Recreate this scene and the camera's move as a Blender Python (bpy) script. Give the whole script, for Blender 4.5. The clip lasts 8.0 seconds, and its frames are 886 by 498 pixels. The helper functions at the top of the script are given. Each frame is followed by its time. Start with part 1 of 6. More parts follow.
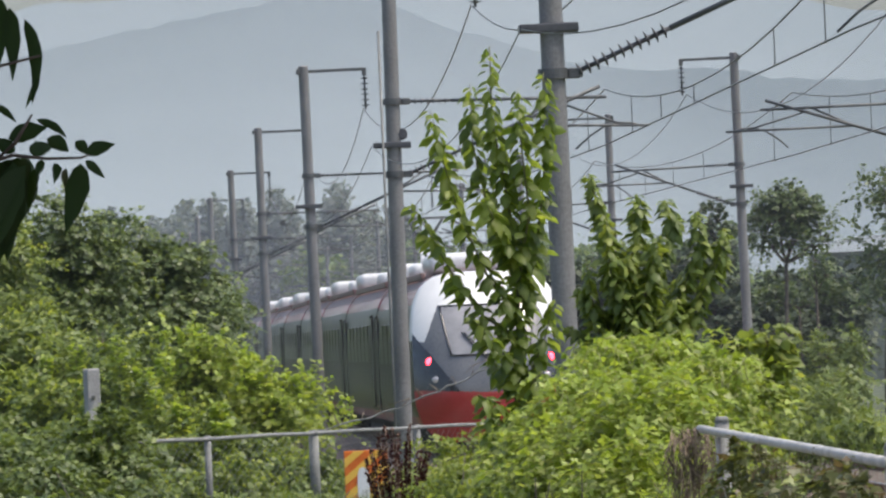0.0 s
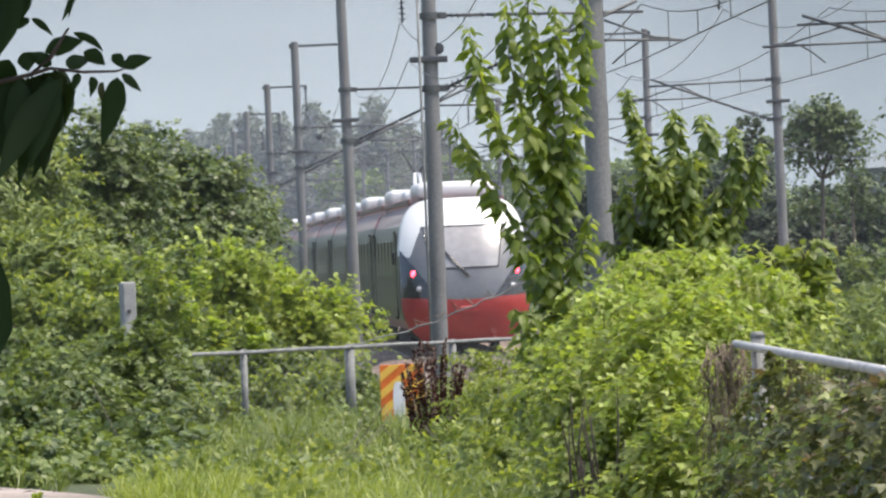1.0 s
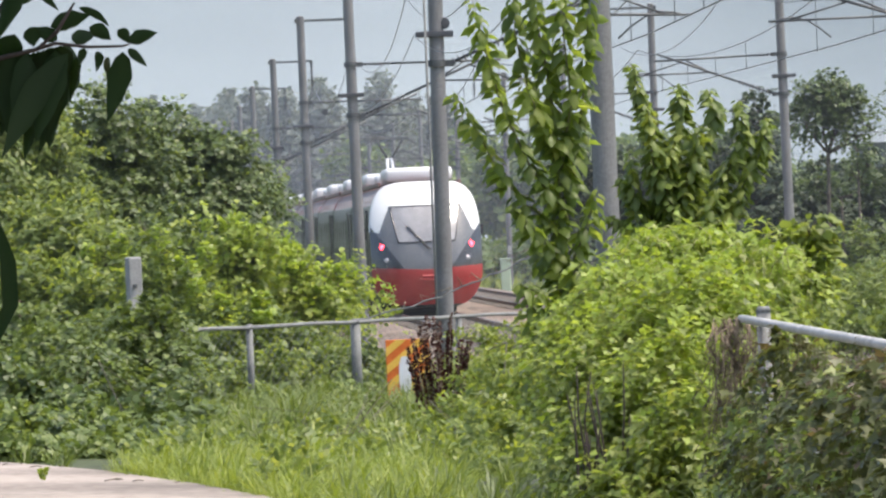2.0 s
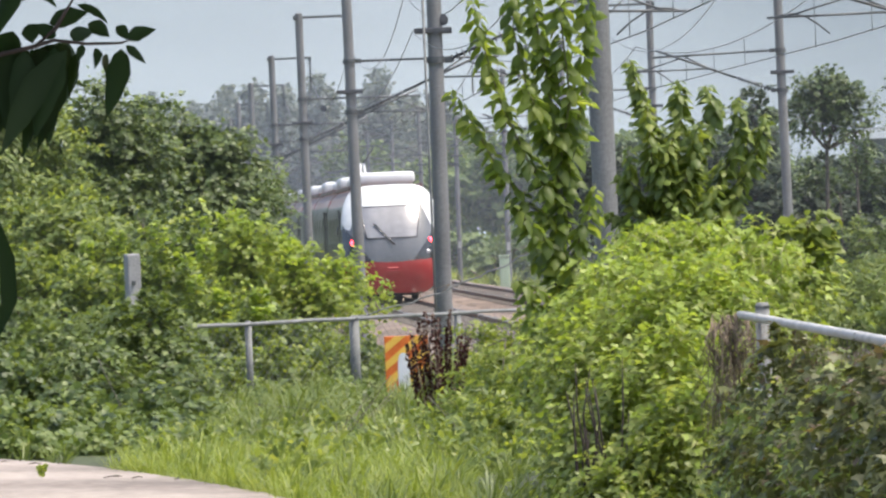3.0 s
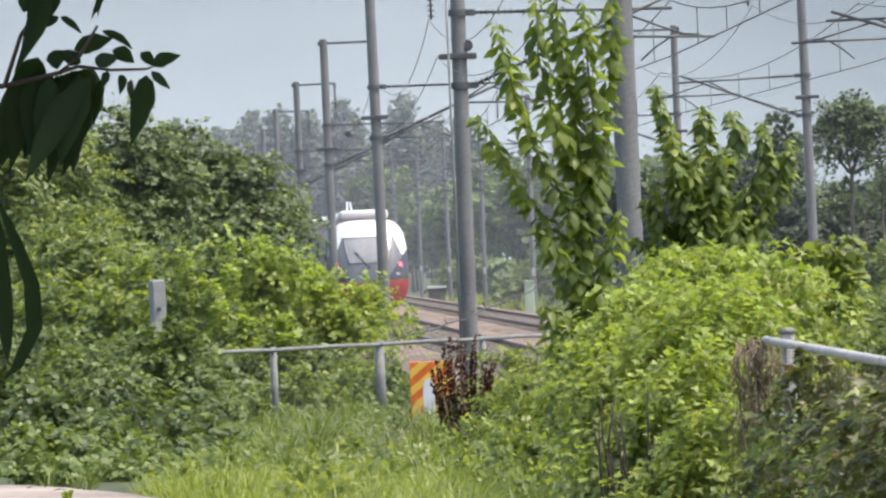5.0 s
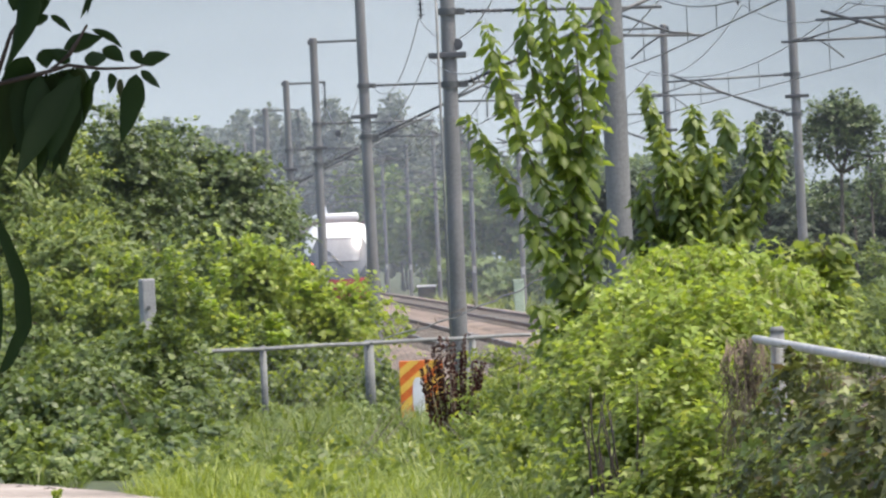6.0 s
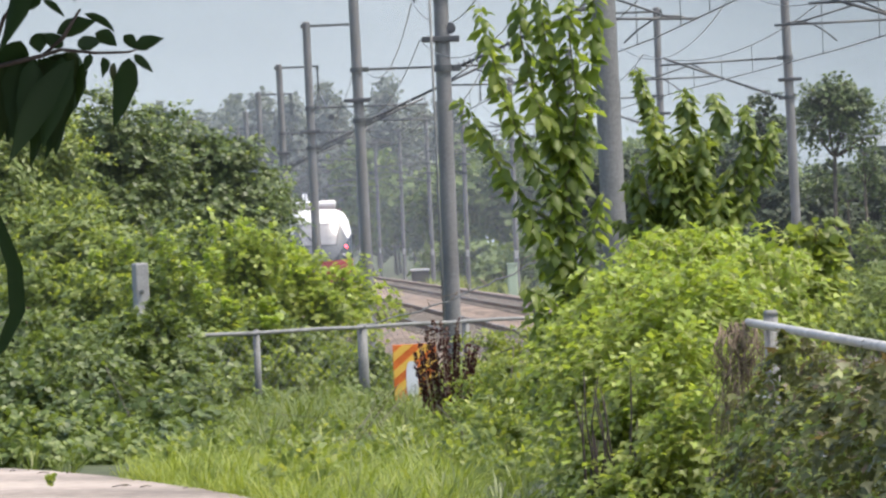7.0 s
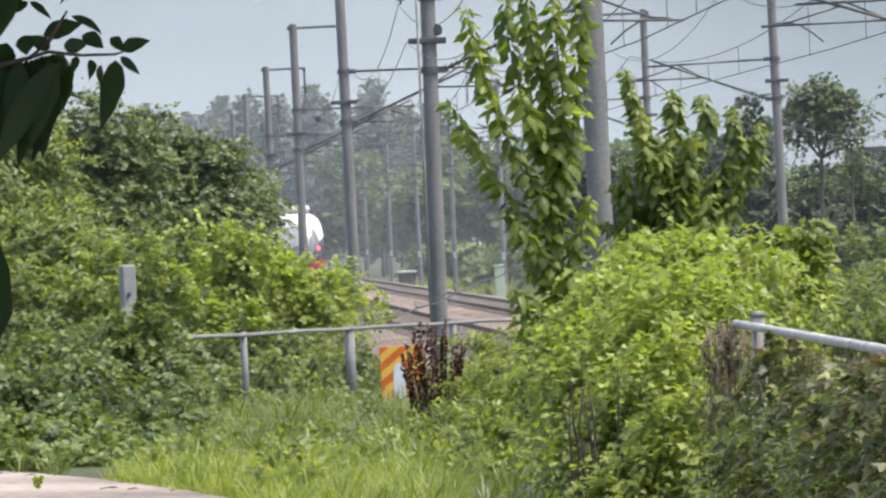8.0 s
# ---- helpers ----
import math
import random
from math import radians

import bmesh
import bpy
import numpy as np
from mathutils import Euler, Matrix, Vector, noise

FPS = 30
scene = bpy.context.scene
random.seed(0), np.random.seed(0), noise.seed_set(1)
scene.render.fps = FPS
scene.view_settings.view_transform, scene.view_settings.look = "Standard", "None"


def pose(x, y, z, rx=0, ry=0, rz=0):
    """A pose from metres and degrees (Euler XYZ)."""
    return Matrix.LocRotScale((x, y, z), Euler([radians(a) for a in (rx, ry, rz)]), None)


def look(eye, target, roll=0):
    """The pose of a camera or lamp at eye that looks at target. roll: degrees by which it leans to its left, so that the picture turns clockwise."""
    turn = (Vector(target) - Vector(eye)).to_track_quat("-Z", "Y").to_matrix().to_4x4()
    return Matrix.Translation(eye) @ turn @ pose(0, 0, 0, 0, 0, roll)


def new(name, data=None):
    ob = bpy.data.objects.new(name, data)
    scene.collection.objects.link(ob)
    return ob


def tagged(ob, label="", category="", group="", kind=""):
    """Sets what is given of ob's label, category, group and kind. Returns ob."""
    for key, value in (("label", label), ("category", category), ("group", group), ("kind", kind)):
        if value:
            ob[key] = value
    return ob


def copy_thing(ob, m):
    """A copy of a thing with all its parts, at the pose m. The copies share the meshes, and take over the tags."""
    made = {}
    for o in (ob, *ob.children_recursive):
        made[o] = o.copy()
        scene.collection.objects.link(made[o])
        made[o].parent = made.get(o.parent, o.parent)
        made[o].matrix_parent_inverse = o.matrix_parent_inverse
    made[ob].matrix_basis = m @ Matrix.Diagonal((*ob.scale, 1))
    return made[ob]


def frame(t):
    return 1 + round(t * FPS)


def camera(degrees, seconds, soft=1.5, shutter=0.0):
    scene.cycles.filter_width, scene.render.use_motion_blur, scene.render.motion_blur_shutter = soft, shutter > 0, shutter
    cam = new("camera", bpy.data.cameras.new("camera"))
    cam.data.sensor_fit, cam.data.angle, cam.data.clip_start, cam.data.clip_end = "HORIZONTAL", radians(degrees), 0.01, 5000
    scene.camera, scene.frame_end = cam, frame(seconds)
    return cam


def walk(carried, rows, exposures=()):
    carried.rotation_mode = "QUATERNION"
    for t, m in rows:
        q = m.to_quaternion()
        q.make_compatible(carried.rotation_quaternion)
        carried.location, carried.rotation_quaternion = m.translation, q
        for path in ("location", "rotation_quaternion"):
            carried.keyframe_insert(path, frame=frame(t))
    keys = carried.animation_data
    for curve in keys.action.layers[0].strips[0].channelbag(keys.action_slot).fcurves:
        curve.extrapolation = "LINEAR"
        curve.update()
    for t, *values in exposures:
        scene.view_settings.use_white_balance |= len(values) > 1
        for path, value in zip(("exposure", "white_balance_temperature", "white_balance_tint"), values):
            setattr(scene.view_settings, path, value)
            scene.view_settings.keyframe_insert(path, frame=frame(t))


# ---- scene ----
# ---------------------------------------------------------------- camera
EYE = (0.0, 0.0, 1.7)
LENS = 7.178                      # a long zoom, held by hand
FOCAL = 12500.0
cam = camera(LENS, 8.0, soft=2.4)


def aim(dx, dy, lean):
    """A standing pose: the view swings left by dx and up by dy, in focal units, and leans; the camera is held 2.5 degrees askew."""
    dx, dy = dx - dy * 0.0436, dy + dx * 0.0436
    return Matrix.Translation(EYE) @ Euler((radians(90), 0, 0)).to_matrix().to_4x4() @ Euler((0, dx / FOCAL, 0)).to_matrix().to_4x4() \
        @ Euler(((20 + dy) / FOCAL, 0, 0)).to_matrix().to_4x4() @ Euler((0, 0, lean - 0.0436)).to_matrix().to_4x4()


walk(cam, [(t, aim(a, b, c)) for t, a, b, c in (
    (0, -69.0, 157.2, -0.0023), (0.1, -72.2, 118.6, -0.0014), (0.2, -73.7, 65.1, -0.0007), (0.3, -72.2, 14.4, 0.0001),
    (0.4, -66.5, -30.8, 0.0014), (0.5, -62.4, -67.8, 0.0021), (0.6, -52.7, -91.1, 0.0020), (0.7, -38.8, -98.2, 0.0018),
    (0.8, -22.1, -56.9, 0.0013), (0.9, -12.6, -19.8, 0.0009), (1, -5.0, 5.7, 0.0004), (1.1, -1.5, 22.2, 0.0003),
    (1.2, 1.1, 25.3, 0.0001), (1.3, 0.4, 19.8, -0.0000), (1.5, -0.3, -0.2, 0.0002), (1.6, 0.7, -11.8, 0.0002),
    (1.7, 3.0, -25.0, 0.0002), (2.1, 5.7, -39.1, -0.0002), (2.8, 4.7, -42.5, -0.0011), (3, 3.1, -45.0, -0.0010),
    (3.2, 1.3, -44.0, -0.0012), (3.5, 0.1, -42.0, -0.0016), (3.7, 9.3, -29.7, -0.0021), (3.8, 18.9, -24.2, -0.0025),
    (3.9, 28.5, -18.8, -0.0029), (4, 35.8, -14.6, -0.0032), (4.2, 48.3, -5.4, -0.0029), (4.7, 49.9, 0.6, -0.0025),
    (5.3, 43.7, -1.0, -0.0023), (5.5, 41.3, -2.6, -0.0024), (5.7, 38.3, -0.8, -0.0023), (6, 29.0, -1.6, -0.0022),
    (6.2, 20.2, -2.0, -0.0019), (6.5, 13.8, -11.6, -0.0018), (6.7, 13.5, -18.2, -0.0023), (7, 17.2, -30.3, -0.0035),
    (7.2, 15.1, -25.7, -0.0035), (7.5, 9.4, -18.0, -0.0036), (7.7, 0.5, -17.4, -0.0041), (7.9, -5.0, -23.5, -0.0047),
    (8, -5.7, -27.3, -0.0049))],
     exposures=((0.0, 0.56), (0.4, 0.8), (1.0, 0.88), (3.0, 0.94), (8.0, 0.94)))

# ---------------------------------------------------------------- sky and sun: hazy noon
world = bpy.data.worlds.new("sky")
scene.world = world
world.use_nodes = True
wn = world.node_tree
sky = wn.nodes.new("ShaderNodeTexSky")
sky.sky_type = "NISHITA"
sky.sun_disc = False
sky.sun_elevation, sky.sun_rotation = radians(66), radians(105)
sky.air_density, sky.dust_density, sky.ozone_density = 1.0, 4.0, 1.0
wn.links.new(sky.outputs[0], wn.nodes["Background"].inputs[0])
wn.nodes["Background"].inputs[1].default_value = 0.15
sun_data = bpy.data.lights.new("sun", "SUN")
sun_data.energy, sun_data.angle, sun_data.color = 2.3, radians(20), (1.0, 0.92, 0.78)
sun = new("sun", sun_data)
sun.matrix_world = look((0, 0, 60), Vector((0, 0, 60)) - Vector((math.sin(radians(105)) * math.cos(radians(66)), math.cos(radians(105)) * math.cos(radians(66)), math.sin(radians(66)))))


# ---------------------------------------------------------------- materials
def nodes_of(name):
    m = bpy.data.materials.new(name)
    m.use_nodes = True
    nt = m.node_tree
    return m, nt, nt.nodes["Principled BSDF"], nt.nodes["Material Output"]


def ramp(nt, source, stops):
    r = nt.nodes.new("ShaderNodeValToRGB")
    while len(r.color_ramp.elements) < len(stops):
        r.color_ramp.elements.new(0.5)
    for e, (p, c) in zip(r.color_ramp.elements, stops):
        e.position, e.color = p, (*c, 1)
    nt.links.new(source, r.inputs[0])
    return r.outputs[0]


def surface(name, dark, light, rough=0.6, scale=3.0, fine=40.0, metal=0.0, bump=0.2, coat=0.0):
    """A worn surface: two colours mixed by noise at two scales, with fine relief."""
    m, nt, b, _ = nodes_of(name)
    co = nt.nodes.new("ShaderNodeTexCoord").outputs["Object"]
    big, small = nt.nodes.new("ShaderNodeTexNoise"), nt.nodes.new("ShaderNodeTexNoise")
    for n, s in ((big, scale), (small, fine)):
        n.inputs["Scale"].default_value, n.inputs["Detail"].default_value = s, 6
        nt.links.new(co, n.inputs["Vector"])
    add = nt.nodes.new("ShaderNodeMath")
    add.operation = "MULTIPLY_ADD"
    add.inputs[1].default_value = 0.45
    nt.links.new(small.outputs[0], add.inputs[0])
    half = nt.nodes.new("ShaderNodeMath")
    half.operation = "MULTIPLY"
    half.inputs[1].default_value = 0.55
    nt.links.new(big.outputs[0], half.inputs[0])
    nt.links.new(half.outputs[0], add.inputs[2])
    nt.links.new(ramp(nt, add.outputs[0], ((0.36, dark), (0.62, light))), b.inputs["Base Color"])
    b.inputs["Roughness"].default_value, b.inputs["Metallic"].default_value = rough, metal
    b.inputs["Coat Weight"].default_value = coat
    bp = nt.nodes.new("ShaderNodeBump")
    bp.inputs["Strength"].default_value, bp.inputs["Distance"].default_value = bump, 0.02
    nt.links.new(small.outputs[0], bp.inputs["Height"])
    nt.links.new(bp.outputs[0], b.inputs["Normal"])
    return m


def leaf_stuff(name, stops, trans=0.35, rough=0.45, gloss=0.45):
    """A leaf: colour differs from leaf to leaf, light shines through the blade, the upper side is slightly glossy."""
    m, nt, b, out = nodes_of(name)
    g = nt.nodes.new("ShaderNodeNewGeometry")
    n = nt.nodes.new("ShaderNodeTexNoise")
    n.inputs["Scale"].default_value, n.inputs["Detail"].default_value = 1.3, 3
    nt.links.new(nt.nodes.new("ShaderNodeTexCoord").outputs["Object"], n.inputs["Vector"])
    mix = nt.nodes.new("ShaderNodeMath")
    mix.operation = "MULTIPLY_ADD"
    mix.inputs[1].default_value = 0.6
    nt.links.new(g.outputs["Random Per Island"], mix.inputs[0])
    k = nt.nodes.new("ShaderNodeMath")
    k.operation = "MULTIPLY"
    k.inputs[1].default_value = 0.4
    nt.links.new(n.outputs[0], k.inputs[0])
    nt.links.new(k.outputs[0], mix.inputs[2])
    col = ramp(nt, mix.outputs[0], [(p, (c[0] * 1.04, c[1] * 0.99, c[2] * 1.1)) for p, c in stops])
    nt.links.new(col, b.inputs["Base Color"])
    b.inputs["Roughness"].default_value = rough
    b.inputs["Specular IOR Level"].default_value = gloss
    tr = nt.nodes.new("ShaderNodeBsdfTranslucent")
    warm = nt.nodes.new("ShaderNodeMix")
    warm.data_type, warm.blend_type = "RGBA", "MULTIPLY"
    warm.inputs[0].default_value = 1.0
    nt.links.new(col, warm.inputs[6])
    warm.inputs[7].default_value = (1.5, 1.45, 0.7, 1)
    nt.links.new(warm.outputs[2], tr.inputs[0])
    ms = nt.nodes.new("ShaderNodeMixShader")
    ms.inputs[0].default_value = trans
    nt.links.new(b.outputs[0], ms.inputs[1])
    nt.links.new(tr.outputs[0], ms.inputs[2])
    nt.links.new(ms.outputs[0], out.inputs[0])
    return m


def glow(name, colour, strength):
    m, nt, b, out = nodes_of(name)
    b.inputs["Base Color"].default_value = (*colour, 1)
    b.inputs["Emission Color"].default_value, b.inputs["Emission Strength"].default_value = (*colour, 1), strength
    b.inputs["Roughness"].default_value = 0.3
    return m


M_MAST = surface("mast_steel", (0.125, 0.125, 0.127), (0.215, 0.215, 0.22), 0.6, 0.8, 30)
M_STEEL = surface("arm_steel", (0.07, 0.075, 0.08), (0.15, 0.155, 0.16), 0.5, 3, 40, 0.4)
M_INSUL = surface("insulator", (0.05, 0.055, 0.065), (0.09, 0.09, 0.1), 0.35, 6, 40)
M_WIRE = surface("wire", (0.08, 0.085, 0.085), (0.14, 0.14, 0.14), 0.5, 1, 30, 0.5)
M_GALV = surface("galvanised", (0.13, 0.135, 0.135), (0.23, 0.235, 0.235), 0.8, 3, 60, 0.0)
M_WHITEPIPE = surface("weathered_pipe", (0.3, 0.297, 0.29), (0.52, 0.515, 0.5), 0.6, 4, 70, 0.0)
M_CONCRETE = surface("concrete", (0.22, 0.22, 0.225), (0.38, 0.38, 0.38), 0.85, 4, 60)
M_SLEEPER = surface("sleeper_concrete", (0.14, 0.12, 0.1), (0.25, 0.215, 0.18), 0.9, 2, 40)
M_BALLAST = surface("ballast_stones", (0.05, 0.036, 0.028), (0.31, 0.235, 0.185), 0.95, 0.7, 9, bump=1.0)
M_RAIL = surface("rail_rust", (0.09, 0.05, 0.035), (0.17, 0.1, 0.07), 0.55, 2, 40, 0.4)
M_RAILTOP = surface("rail_head", (0.3, 0.29, 0.28), (0.45, 0.44, 0.43), 0.25, 2, 40, 0.9)
M_ROAD = surface("road_concrete", (0.13, 0.108, 0.093), (0.385, 0.33, 0.29), 0.9, 0.35, 9, bump=0.3)
M_SOIL = surface("soil_and_moss", (0.028, 0.034, 0.016), (0.07, 0.09, 0.032), 0.95, 0.6, 8, bump=0.8)
M_BARK = surface("bark", (0.05, 0.04, 0.03), (0.13, 0.11, 0.085), 0.9, 6, 50, bump=0.6)
M_PEACHBARK = surface("peach_bark", (0.02, 0.015, 0.012), (0.05, 0.036, 0.03), 0.8, 20, 90)
M_TWIG = surface("green_twig", (0.08, 0.09, 0.04), (0.16, 0.16, 0.08), 0.7, 6, 50)
M_TENDRIL = surface("tendril", (0.26, 0.3, 0.08), (0.45, 0.46, 0.2), 0.6, 8, 40)
M_DRY = surface("dry_stems", (0.1, 0.075, 0.055), (0.34, 0.27, 0.2), 0.9, 5, 40)
M_DOCK = leaf_stuff("dock_seeds", ((0.1, (0.04, 0.013, 0.01)), (0.9, (0.11, 0.036, 0.026))), 0.05, 0.8)

G_DRY = leaf_stuff("leaf_dry", ((0.15, (0.08, 0.065, 0.035)), (0.9, (0.2, 0.16, 0.085))), 0.3, 0.7)
G_DARK = leaf_stuff("leaf_dark", ((0.15, (0.051, 0.082, 0.028)), (0.6, (0.097, 0.144, 0.045)), (0.95, (0.149, 0.202, 0.063))), 0.3, 0.45)
G_MID = leaf_stuff("leaf_mid", ((0.15, (0.081, 0.125, 0.033)), (0.6, (0.154, 0.218, 0.056)), (0.95, (0.247, 0.300, 0.083))), 0.38, 0.45)
G_LIGHT = leaf_stuff("leaf_light", ((0.15, (0.133, 0.193, 0.040)), (0.6, (0.246, 0.317, 0.061)), (0.95, (0.370, 0.420, 0.091))), 0.5, 0.45)
G_BRIGHT = leaf_stuff("leaf_bright", ((0.15, (0.095, 0.148, 0.035)), (0.6, (0.185, 0.255, 0.058)), (0.95, (0.305, 0.36, 0.09))), 0.45, 0.45)
G_OLIVE = leaf_stuff("leaf_olive", ((0.15, (0.058, 0.072, 0.026)), (0.6, (0.108, 0.128, 0.042)), (0.95, (0.175, 0.19, 0.065))), 0.35, 0.45)
G_VINE = leaf_stuff("leaf_vine", ((0.15, (0.118, 0.170, 0.045)), (0.6, (0.231, 0.293, 0.076)), (0.95, (0.375, 0.410, 0.122))), 0.5, 0.4)
G_TIP = leaf_stuff("leaf_young", ((0.15, (0.203, 0.3, 0.044)), (0.9, (0.351, 0.45, 0.088))), 0.45, 0.45)
G_SAP = leaf_stuff("leaf_sapling", ((0.15, (0.088, 0.140, 0.032)), (0.6, (0.175, 0.250, 0.052)), (0.95, (0.300, 0.365, 0.085))), 0.6, 0.4)
# Near black: the shade over the branch is put into the leaf colour.
G_PEACH = leaf_stuff("leaf_peach_shaded", ((0.15, (0.006, 0.014, 0.005)), (0.9, (0.022, 0.046, 0.012))), 0.3, 0.55, 0.12)
G_GRASS = leaf_stuff("grass_blade", ((0.15, (0.125, 0.182, 0.031)), (0.6, (0.217, 0.288, 0.047)), (0.95, (0.354, 0.394, 0.084))), 0.42, 0.45)
G_WOOD = leaf_stuff("leaf_wood", ((0.15, (0.026, 0.042, 0.02)), (0.6, (0.044, 0.068, 0.03)), (0.95, (0.072, 0.1, 0.04))), 0.22, 0.6)
G_TALL = leaf_stuff("tall_grass_blade", ((0.15, (0.075, 0.115, 0.030)), (0.6, (0.14, 0.195, 0.045)), (0.95, (0.27, 0.31, 0.09))), 0.4, 0.45)
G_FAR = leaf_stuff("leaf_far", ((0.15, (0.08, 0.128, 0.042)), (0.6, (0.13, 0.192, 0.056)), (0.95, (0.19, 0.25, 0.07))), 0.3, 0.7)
# Greyed and paled: the haze over the far wood is mixed into this green.
G_PINE = leaf_stuff("needles_hazed", ((0.15, (0.11, 0.14, 0.11)), (0.6, (0.15, 0.182, 0.145)), (0.95, (0.185, 0.215, 0.165))), 0.25, 0.8)


# ---------------------------------------------------------------- building helpers
def mesh_object(name, verts, faces, material, parent=None, label="", smooth=False):
    me = bpy.data.meshes.new(name)
    me.from_pydata(verts, [], faces)
    me.materials.append(material)
    if smooth:
        me.shade_smooth()
    ob = new(name, me)
    ob.parent = parent
    return tagged(ob, label)


def part(name, bm, material, parent=None, label="", smooth=False):
    me = bpy.data.meshes.new(name)
    bm.to_mesh(me)
    bm.free()
    for m in material if isinstance(material, (list, tuple)) else [material]:
        me.materials.append(m)
    if smooth:
        me.shade_smooth()
    ob = new(name, me)
    ob.parent = parent
    return tagged(ob, label)


def thing(name, at, label, category, group="", rz=0.0):
    ob = new(name)
    ob.empty_display_size = 0.2
    ob.matrix_basis = pose(*at, 0, 0, rz)
    return tagged(ob, label, category, group)


def add_box(bm, size, at, bevel=0.0, turn=None):
    m = Matrix.Translation(at) @ (turn or Matrix()) @ Matrix.Diagonal((*size, 1))
    r = bmesh.ops.create_cube(bm, size=1.0, matrix=m)
    if bevel:
        es = list({e for v in r["verts"] for e in v.link_edges})
        bmesh.ops.bevel(bm, geom=es, offset=bevel, segments=2, affect="EDGES", profile=0.5)
    return bm


def add_tube(bm, a, b, ra, rb=None, sides=12, caps=True):
    a, b = Vector(a), Vector(b)
    turn = (b - a).to_track_quat("Z", "Y").to_matrix().to_4x4()
    bmesh.ops.create_cone(bm, cap_ends=caps, segments=sides, radius1=ra, radius2=ra if rb is None else rb, depth=(b - a).length,
                          matrix=Matrix.Translation((a + b) / 2) @ turn)
    return bm


def tube_path(points, radii, sides=6):
    """Vertices and faces of a tube along points."""
    vs, fs = [], []
    pts = [Vector(p) for p in points]
    for i, p in enumerate(pts):
        d = (pts[min(i + 1, len(pts) - 1)] - pts[max(i - 1, 0)]).normalized()
        u = d.orthogonal().normalized()
        w = d.cross(u)
        r = radii[i] if isinstance(radii, (list, tuple)) else radii
        vs += [tuple(p + r * (math.cos(2 * math.pi * k / sides) * u + math.sin(2 * math.pi * k / sides) * w)) for k in range(sides)]
    for i in range(len(pts) - 1):
        for k in range(sides):
            fs.append((i * sides + k, i * sides + (k + 1) % sides, (i + 1) * sides + (k + 1) % sides, (i + 1) * sides + k))
    fs += [tuple(range(sides))[::-1], tuple(range((len(pts) - 1) * sides, len(pts) * sides))]
    return vs, fs


def tubes(name, paths, material, parent=None, label="", sides=6):
    vs, fs = [], []
    for pts, r in paths:
        v, f = tube_path(pts, r, sides)
        fs += [tuple(i + len(vs) for i in q) for q in f]
        vs += v
    return mesh_object(name, vs, fs, material, parent, label, True)


# leaf blades: rows of (along, across, lift) and faces
OVAL = (((0, 0, 0), (0.5, 0, -0.02), (1, 0, -0.16), (0.22, 0.42, 0.05), (0.6, 0.4, 0.0), (0.22, -0.42, 0.05), (0.6, -0.4, 0.0)),
        ((0, 5, 6, 1), (1, 6, 2), (0, 1, 4, 3), (1, 2, 4)))
LANCE = (((0, 0, 0), (0.5, 0, 0.0), (1, 0, -0.2), (0.3, 0.16, 0.04), (0.7, 0.13, -0.04), (0.3, -0.16, 0.04), (0.7, -0.13, -0.04)), OVAL[1])
SIMPLE = (((0, 0, 0), (0.45, 0.32, 0.05), (1, 0, -0.08), (0.45, -0.32, 0.05)), ((0, 3, 2), (0, 2, 1)))
VINE = (((0.3, 0, -0.04), (0, 0, 0), (0.22, 0.5, -0.02), (0.48, 0.2, 0.03), (1.0, 0, -0.12), (0.48, -0.2, 0.03), (0.22, -0.5, -0.02)),
        tuple((0, i, i + 1) for i in range(1, 6)) + ((0, 6, 1),))
BLADE = (((0, 0.022, 0), (0, -0.022, 0), (0.45, 0.026, -0.04), (0.45, -0.026, -0.04), (0.8, 0.018, -0.18), (0.8, -0.018, -0.18), (1.0, 0, -0.42)),
         ((0, 1, 3, 2), (2, 3, 5, 4), (4, 5, 6)))
DROOP = (((0, 0, 0), (0.5, 0, 0.05), (1, 0, -0.28), (0.25, 0.36, -0.1), (0.62, 0.31, -0.12), (0.25, -0.36, -0.1), (0.62, -0.31, -0.12)), OVAL[1])


def unit(a):
    return a / np.maximum(np.linalg.norm(a, axis=1, keepdims=True), 1e-9)


def leaves(name, blade, at, along, up, size, material, parent=None, label="", kind="", width=1.0):
    """One mesh of many leaf blades: at, along, up are N x 3, size is N."""
    rows, faces = np.array(blade[0]), blade[1]
    n, k = len(at), len(blade[0])
    along = unit(along)
    side = unit(np.cross(up, along))
    up = np.cross(along, side)
    s = size[:, None, None]
    vs = at[:, None, :] + s * (rows[None, :, 0:1] * along[:, None, :] + width * rows[None, :, 1:2] * side[:, None, :] + rows[None, :, 2:3] * up[:, None, :])
    loops = np.array([i for f in faces for i in f])
    starts = np.cumsum([0] + [len(f) for f in faces[:-1]])
    me = bpy.data.meshes.new(name)
    me.vertices.add(n * k)
    me.vertices.foreach_set("co", vs.reshape(-1).astype(np.float32))
    me.loops.add(n * len(loops))
    me.loops.foreach_set("vertex_index", (loops[None] + (np.arange(n) * k)[:, None]).reshape(-1).astype(np.int32))
    me.polygons.add(n * len(faces))
    me.polygons.foreach_set("loop_start", (starts[None] + (np.arange(n) * len(loops))[:, None]).reshape(-1).astype(np.int32))
    me.update(calc_edges=True)
    me.validate()
    me.materials.append(material)
    ob = new(name, me)
    ob.parent = parent
    return tagged(ob, label, kind=kind)


